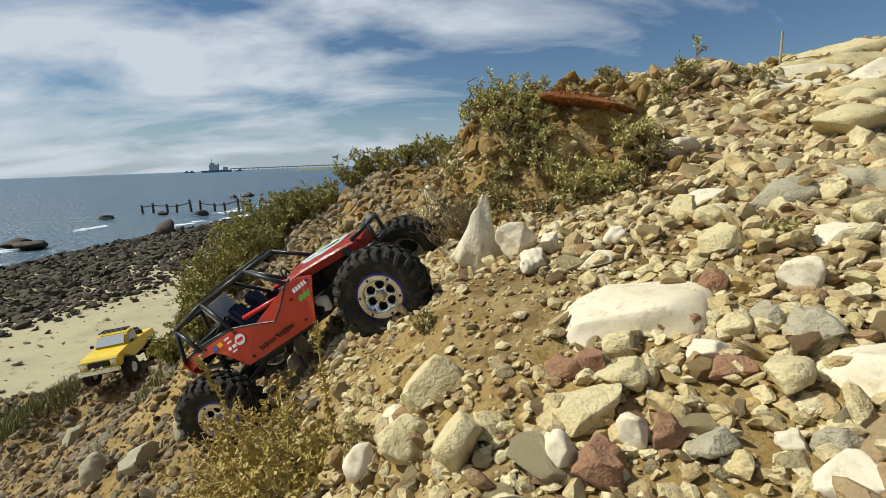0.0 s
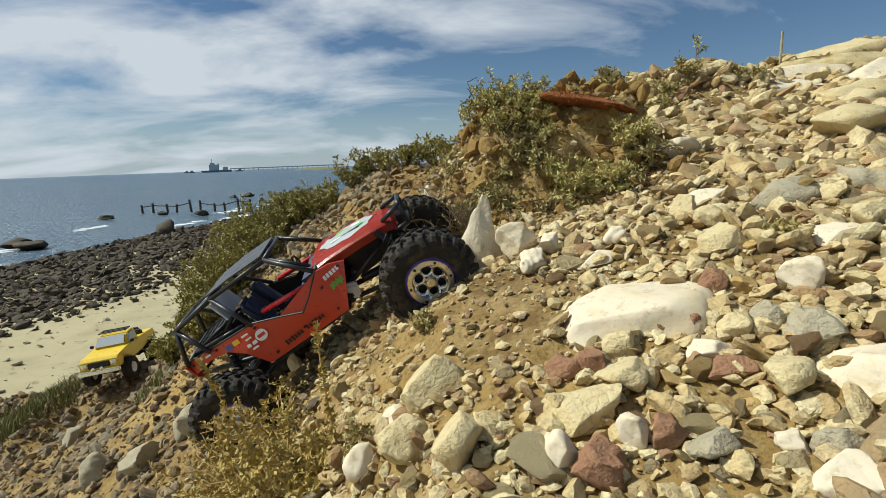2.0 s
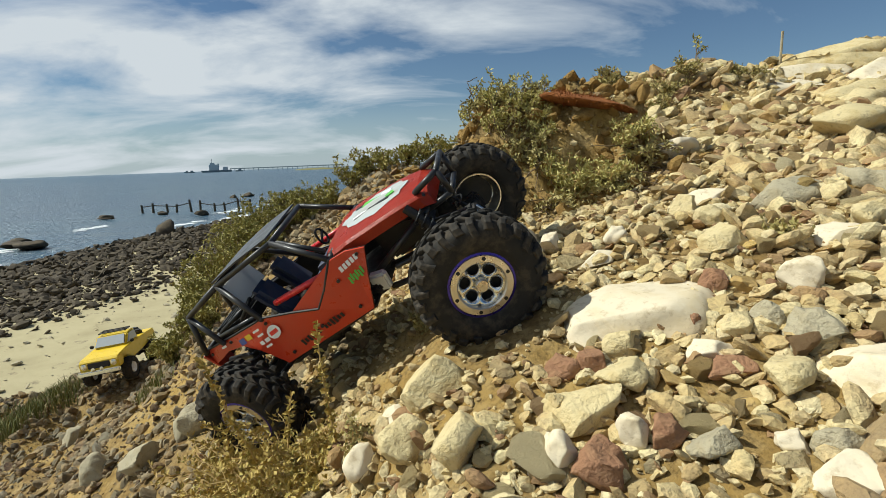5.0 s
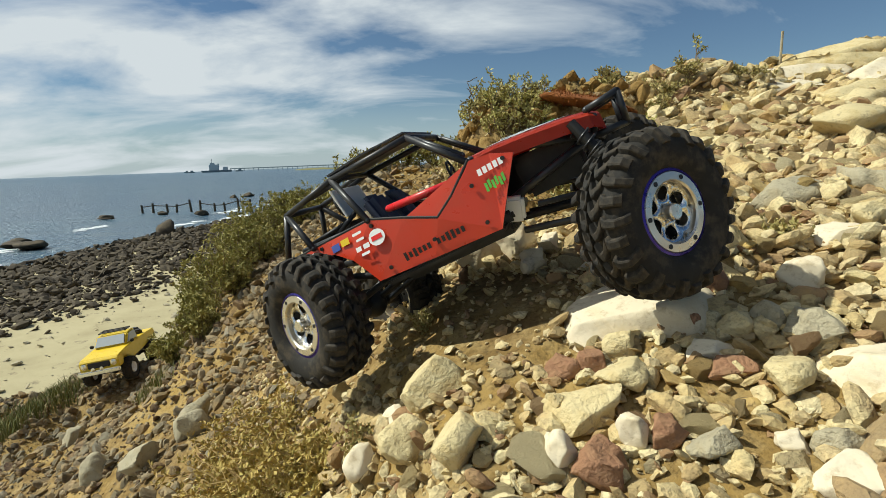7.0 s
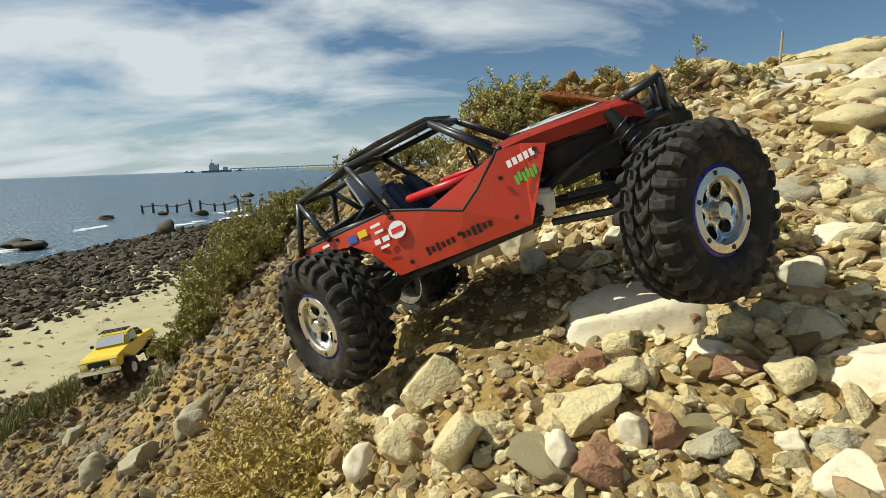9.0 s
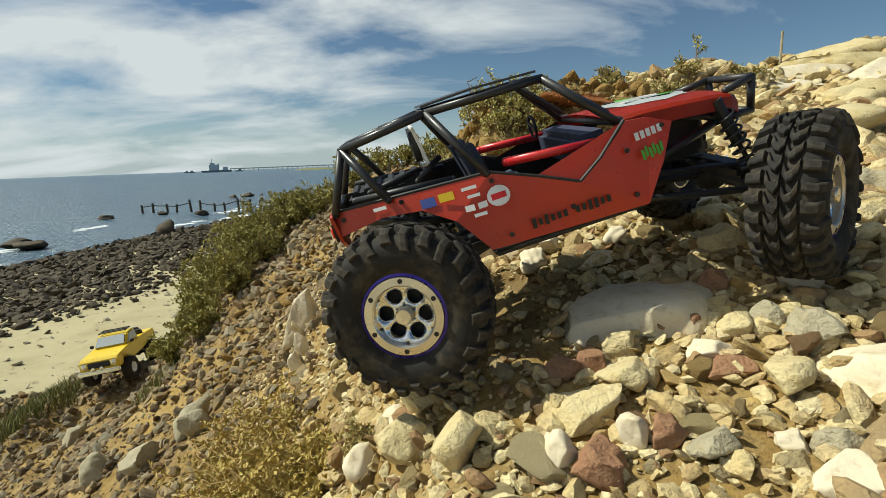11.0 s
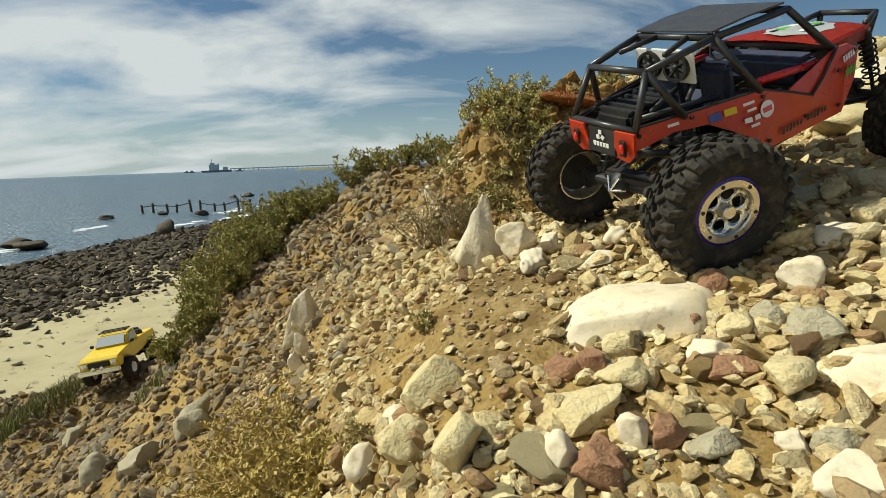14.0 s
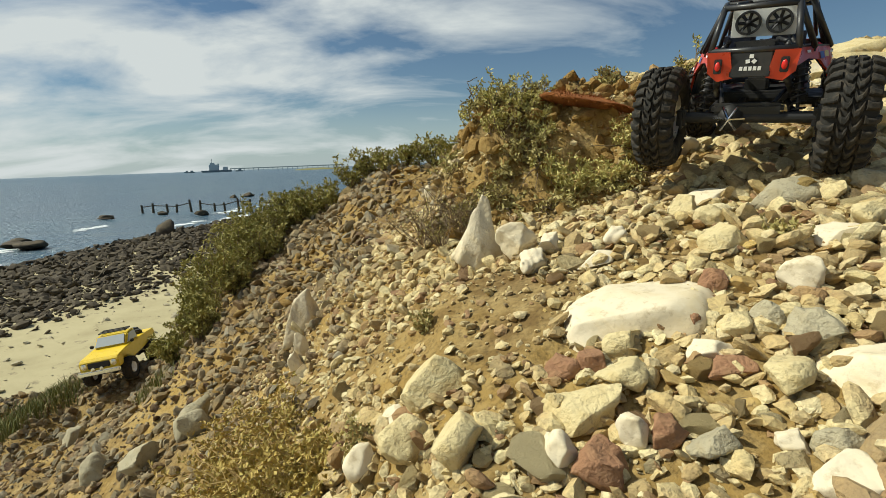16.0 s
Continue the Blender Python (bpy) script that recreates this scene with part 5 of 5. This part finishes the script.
def yellow_truck():
    root = tagged(new("pickup_truck"), "yellow radio-controlled pickup truck with big black tyres", "toy vehicle")

    def block(name, pts, w, mat, label="", bevel=0.004):
        """An outline in x and z, drawn out across the truck and rounded."""
        bm = bmesh.new()
        plate_into(bm, [(x, -w / 2, z) for x, z in pts], (0, w, 0))
        bmesh.ops.dissolve_limit(bm, angle_limit=0.02, verts=bm.verts, edges=bm.edges)
        es = [e for e in bm.edges if len(e.link_faces) == 2 and e.calc_face_angle() > 0.4]
        bmesh.ops.bevel(bm, geom=es, offset=bevel, segments=2, affect="EDGES")
        return part(name, bm, mat, root, label)

    block("body", [(0.225, 0.085), (0.228, 0.125), (0.215, 0.138), (0.085, 0.150), (-0.045, 0.150), (-0.235, 0.146), (-0.238, 0.10), (-0.19, 0.098), (-0.175, 0.120), (-0.145, 0.128), (-0.115, 0.120), (-0.098, 0.090),
                   (0.085, 0.080), (0.100, 0.112), (0.13, 0.124), (0.165, 0.116), (0.182, 0.085)], 0.186, MAT_YELLOWP)
    block("cab", [(0.090, 0.148), (0.040, 0.198), (-0.035, 0.202), (-0.058, 0.148)], 0.160, MAT_YELLOWP, bevel=0.006)
    bm = bmesh.new()
    plate_into(bm, [(0.084, -0.072, 0.157), (0.084, 0.072, 0.157), (0.047, 0.066, 0.194), (0.047, -0.066, 0.194)], (0.004, 0, 0.003))
    part("windshield", bm, MAT_GLASS, root, "pale reflecting windshield")
    for s in (-1, 1):
        bm = bmesh.new()
        plate_into(bm, [(0.066, s * 0.080, 0.157), (0.034, s * 0.080, 0.192), (-0.028, s * 0.080, 0.194), (-0.040, s * 0.080, 0.157)], (0, s * 0.003, 0))
        part("side_window", bm, MAT_GLASS, root)
        bm = lathe([(0.014, 0), (0.014, 0.004), (0.0005, 0.006), (0.0005, 0)], 20)
        bmesh.ops.transform(bm, matrix=Matrix.Translation((0.226, s * 0.070, 0.112)) @ Matrix.Rotation(radians(-90), 4, "Z"), verts=bm.verts)
        part("headlight", bm, MAT_CHROME, root)
        bm = bmesh.new()
        box_into(bm, (0.06, s * 0.100, 0.160), (0.012, 0.018, 0.014), None, 0.003)
        part("mirror", bm, MAT_BLACK, root)
        bm = bmesh.new()
        rod_into(bm, (0.030, s * 0.066, 0.210), (-0.030, s * 0.066, 0.212), 0.003, 8)
        part("roof_rail", bm, MAT_BLACK, root)
    bm = bmesh.new()
    box_into(bm, (0.227, 0, 0.110), (0.006, 0.104, 0.026), None, 0.002)
    part("grille", bm, MAT_BLACK, root)
    for y in (-0.02, 0.02):
        bm = lathe([(0.009, 0), (0.009, 0.005), (0.0005, 0.006), (0.0005, 0)], 16)
        bmesh.ops.transform(bm, matrix=Matrix.Translation((0.246, y, 0.098)) @ Matrix.Rotation(radians(-90), 4, "Z"), verts=bm.verts)
        part("fog_lamp", bm, MAT_CHROME, root)
    bm = bmesh.new()
    box_into(bm, (0.240, 0, 0.082), (0.016, 0.200, 0.020), None, 0.005)
    part("bumper", bm, MAT_CHROME, root, "chrome front bumper")
    for x in (0.030, 0.0, -0.030):
        bm = bmesh.new()
        rod_into(bm, (x, -0.066, 0.211), (x, 0.066, 0.211), 0.003, 8)
        part("roof_rail", bm, MAT_BLACK, root)
    bm = bmesh.new()
    for k, (x, y) in enumerate(((-0.09, -0.05), (-0.13, 0.04), (-0.19, 0.0))):
        box_into(bm, (x, y, 0.156), (0.045, 0.06, 0.026), pose(0, 0, 0, 0, 0, 30 * k), 0.006)
    part("bed_load", bm, MAT_BLACK, root, "dark bundles in the truck bed")
    bm = bmesh.new()
    box_into(bm, (0, 0, 0.078), (0.36, 0.09, 0.03), None, 0.005)
    part("frame", bm, MAT_BLACK, root)
    for x in (0.135, -0.145):
        bm = bmesh.new()
        rod_into(bm, (x, -0.08, 0.060), (x, 0.08, 0.060), 0.008, 10)
        bmesh.ops.create_icosphere(bm, subdivisions=2, radius=0.018, matrix=Matrix.Translation((x, 0.02, 0.060)))
        part("axle", bm, MAT_BLACK, root)
    for x in (0.135, -0.145):
        for s in (-1, 1):
            w = new("wheel")
            w.parent = root
            w.location = (x, s * 0.095, 0.060)
            tyre_parts(w, 0.060, 0.046, 20)
            part("rim", lathe([(0.029, s * 0.016), (0.026, s * 0.021), (0.010, s * 0.014), (0.0005, s * 0.018), (0.0005, -s * 0.01), (0.029, -s * 0.015)], 24), MAT_WHITEP, w, "white steel rim")
    # the body rides high over its axles
    for ob in root.children:
        if ob.name.split(".")[0] not in ("wheel", "axle", "frame"):
            ob.matrix_basis = Matrix.Translation((0, 0, 0.004)) @ Matrix.Diagonal((1, 1, 1.14, 1))
    return root


CRAWLER_PATH = [
    (0, -0.2217, 0.8232, 4.2194, 9.0, -34.7, -9.4),
    (0.5, -0.2082, 0.8279, 4.2400, 15.7, -33.0, -7.4),
    (1, -0.1785, 0.7716, 4.2734, 23.1, -37.1, -7.6),
    (1.5, -0.1715, 0.7538, 4.2570, 14.2, -36.2, -3.0),
    (2, -0.1785, 0.7793, 4.2519, 11.3, -35.0, 0.3),
    (2.5, -0.1649, 0.7506, 4.2661, 12.3, -36.0, -2.0),
    (3, -0.1493, 0.7268, 4.2849, 20.0, -36.0, -5.8),
    (3.5, -0.1287, 0.6909, 4.3006, 21.6, -36.4, -9.6),
    (4, -0.1306, 0.6934, 4.2992, 24.1, -36.7, -11.3),
    (4.2, -0.1302, 0.6927, 4.2979, 23.4, -36.7, -11.2),
    (6.3, 0.0176, 0.5425, 4.3731, 10.8, -27.8, -27.1),
    (6.5, 0.0342, 0.5513, 4.3811, 5.9, -26.5, -23.8),
    (7, 0.0494, 0.5585, 4.3881, 2.5, -25.7, -17.5),
    (8, 0.0515, 0.5513, 4.3941, 6.4, -25.0, -19.4),
    (8.5, 0.0532, 0.5444, 4.3935, 5.4, -25.3, -19.9),
    (9, 0.0726, 0.5365, 4.4007, 5.9, -24.1, -18.6),
    (11.3, 0.1550, 0.5087, 4.4349, 8.7, -16.0, 4.5),
    (11.5, 0.1957, 0.5227, 4.4488, 13.2, -17.1, 2.3),
    (12, 0.2763, 0.5830, 4.4815, 18.6, -17.6, 6.5),
    (12.2, 0.2901, 0.5878, 4.4870, 18.2, -18.2, 6.7),
    (12.5, 0.3009, 0.5768, 4.4893, 13.6, -19.3, 9.0),
    (13, 0.3310, 0.6132, 4.5076, 16.8, -21.5, 9.6),
    (13.5, 0.3459, 0.6298, 4.5134, 17.2, -21.8, 14.2),
    (14, 0.3860, 0.6471, 4.5156, 14.9, -20.4, 20.3),
    (14.5, 0.4224, 0.6924, 4.5204, 12.5, -17.4, 32.1),
    (15.2, 0.4647, 0.7433, 4.5285, 5.4, -15.8, 45.2),
    (15.5, 0.4933, 0.7652, 4.5443, 5.2, -14.5, 48.9),
    (16, 0.5231, 0.8239, 4.5614, 5.4, -10.2, 53.2),
]
# lift and lean of the front and the rear axle
AXLE_PLAY = [
    (0, 0.0030, -3.5, 0.0033, 1.5),
    (0.5, 0.0018, -2.2, 0.0040, 0.0),
    (1, -0.0018, 2.6, 0.0040, 0.0),
    (1.5, 0.0012, -2.7, 0.0093, -4.7),
    (2, 0.0006, -1.1, 0.0040, 0.0),
    (2.5, 0.0001, -0.3, 0.0069, -3.2),
    (3, 0.0010, -1.7, 0.0040, 0.0),
    (3.5, -0.0006, 1.0, 0.0102, -7.6),
    (4, -0.0002, 0.4, 0.0040, 0.0),
    (4.2, -0.0002, 0.3, 0.0095, -8.9),
    (6.3, 0.0010, 2.8, 0.0003, 0.0),
    (6.5, -0.0000, 5.2, 0.0000, 0.0),
    (7, -0.0016, 6.0, 0.0086, -11.3),
    (8, -0.0017, 6.0, 0.0085, -11.6),
    (8.5, -0.0017, 6.0, 0.0084, -11.7),
    (9, 0.0002, 6.2, 0.0102, -8.0),
    (11.3, 0.0016, 1.2, -0.0004, -8.6),
    (11.5, 0.0000, 0.0, 0.0060, 0.0),
    (12, 0.0000, 0.0, -0.0024, -3.7),
    (12.2, 0.0000, 0.0, -0.0022, -4.3),
    (12.5, 0.0000, 0.0, -0.0018, -5.2),
    (13, 0.0000, 0.0, -0.0044, -3.4),
    (13.5, 0.0000, 0.0, -0.0031, -5.1),
    (14, 0.0000, 0.0, 0.0070, -5.6),
    (14.5, 0.0000, 0.0, 0.0068, -7.6),
    (15.2, 0.0000, 0.0, 0.0106, -5.3),
    (15.5, 0.0000, 0.0, 0.0122, -4.3),
    (16, 0.0000, 0.0, 0.0142, -1.0),
]
TRUCK_POSE = pose(-1.790, 2.556, 3.415, 6.5, -2.0, -80)


def crawler_at(t):
    """The crawler's pose between its rows, gliding, and its axles' play."""
    k = max(1, min(len(CRAWLER_PATH) - 1, next((i for i, r in enumerate(CRAWLER_PATH) if r[0] >= t), len(CRAWLER_PATH) - 1)))
    a, b = CRAWLER_PATH[k - 1], CRAWLER_PATH[k]
    u = (t - a[0]) / (b[0] - a[0])
    play = [p + (q - p) * u for p, q in zip(AXLE_PLAY[k - 1][1:], AXLE_PLAY[k][1:])]
    return Vector(a[1:4]).lerp(Vector(b[1:4]), u), pose(*a[1:]).to_quaternion().slerp(pose(*b[1:]).to_quaternion(), u), play


# turn of the front and the rear wheels
STEERING = ((0, 4.2, 6.3, 9.0, 11.3, 12.5, 13.5, 14.0, 14.8, 16.0), (0, 0, 42, 45, 34, 25, 10, 0, 0, 0), (0, 0, -22, -25, -12, -20, -20, -14, 0, 0))
crawler = rock_crawler()
truck = yellow_truck()
truck.matrix_basis = TRUCK_POSE


def weed_stalk(x, y, tall, seed):
    rng = np.random.default_rng(seed)
    sv, sf, lv, lf = [], [], [], []
    line = [np.array([0.012 * math.sin(2.2 * t + seed), 0.01 * math.cos(3 * t + seed), tall * t]) for t in np.linspace(0, 1, 9)]
    tube_into(sv, sf, line, 0.0013, 0.0006, 5)
    for k in range(int(tall * 900)):
        t = rng.uniform(0.15, 1) * 8
        i = min(int(t), 7)
        p = line[i] + (line[i + 1] - line[i]) * (t - i)
        d = rng.normal(0, 1, 3) + (0, 0, 0.7)
        leaf_into(lv, lf, p, d / np.linalg.norm(d), rng.normal(0, 1, 3), 0.0075, 0.004)
    root = tagged(new("weed_stalk"), "upright dry yellow weed stalk on the slope", "plant", "dry weeds")
    ob = new("stem", mesh_of("stem", sv, sf, MAT_STRAW))
    ob.parent = root
    ob = new("foliage", mesh_of("foliage", lv, lf, MAT_DRYLEAF))
    ob.parent = root
    return root, Vector((x, y, level_at(x, y) - 0.003))


STALKS = [weed_stalk(-0.205, 0.475, 0.185, 1), weed_stalk(-0.128, 0.470, 0.150, 2), weed_stalk(-0.165, 0.465, 0.105, 3), weed_stalk(-0.225, 0.490, 0.10, 4)]


def motions():
    times = [r[0] for r in CRAWLER_PATH]
    walk(crawler["root"], [(r[0], pose(*r[1:])) for r in CRAWLER_PATH])
    spin, last, rows = 0.0, None, {k: [] for k in WHEELS}
    axles = {"front": [], "rear": []}
    steps = [k * 0.1 for k in range(161)]
    for t in steps:
        at, turn, play = crawler_at(t)
        if last is not None:
            ahead = turn.to_matrix() @ Vector((1, 0, 0))
            go = (at - last).dot(ahead)
            spin += go / 0.072
        last = at
        for nm, x, k in (("front", 0.179, 0), ("rear", -0.171, 2)):
            steer = radians(float(np.interp(t, STEERING[0], STEERING[1 if k == 0 else 2])))
            lean = Matrix.Translation((x, 0, play[k])) @ Matrix.Rotation(radians(play[k + 1]), 4, "X")
            axles[nm].append((t, lean))
            for side, y in (("right", -0.108), ("left", 0.108)):
                rows[nm + "_" + side].append((t, lean @ Matrix.Translation((0, y, 0)) @ Matrix.Rotation(steer, 4, "Z") @ Matrix.Rotation(spin, 4, "Y")))
    for nm, r in rows.items():
        walk(crawler[nm], r)
    for nm, r in axles.items():
        walk(crawler[nm], r)
    # the crawler's rear wheel pushes the stalks down as it climbs past
    for k, (ob, foot) in enumerate(STALKS):
        up, down = Matrix.Translation(foot) @ pose(0, 0, 0, 4 - 3 * k, (-12, 3, 6, -16)[k], 0), Matrix.Translation(foot) @ pose(0, 0, 0, 72, (-30, 20, 35, -40)[k], 0)
        walk(ob, [(0, up), (4.2, up), (5.0, up), (6.2, down), (16, down)])


rubble()
motions()
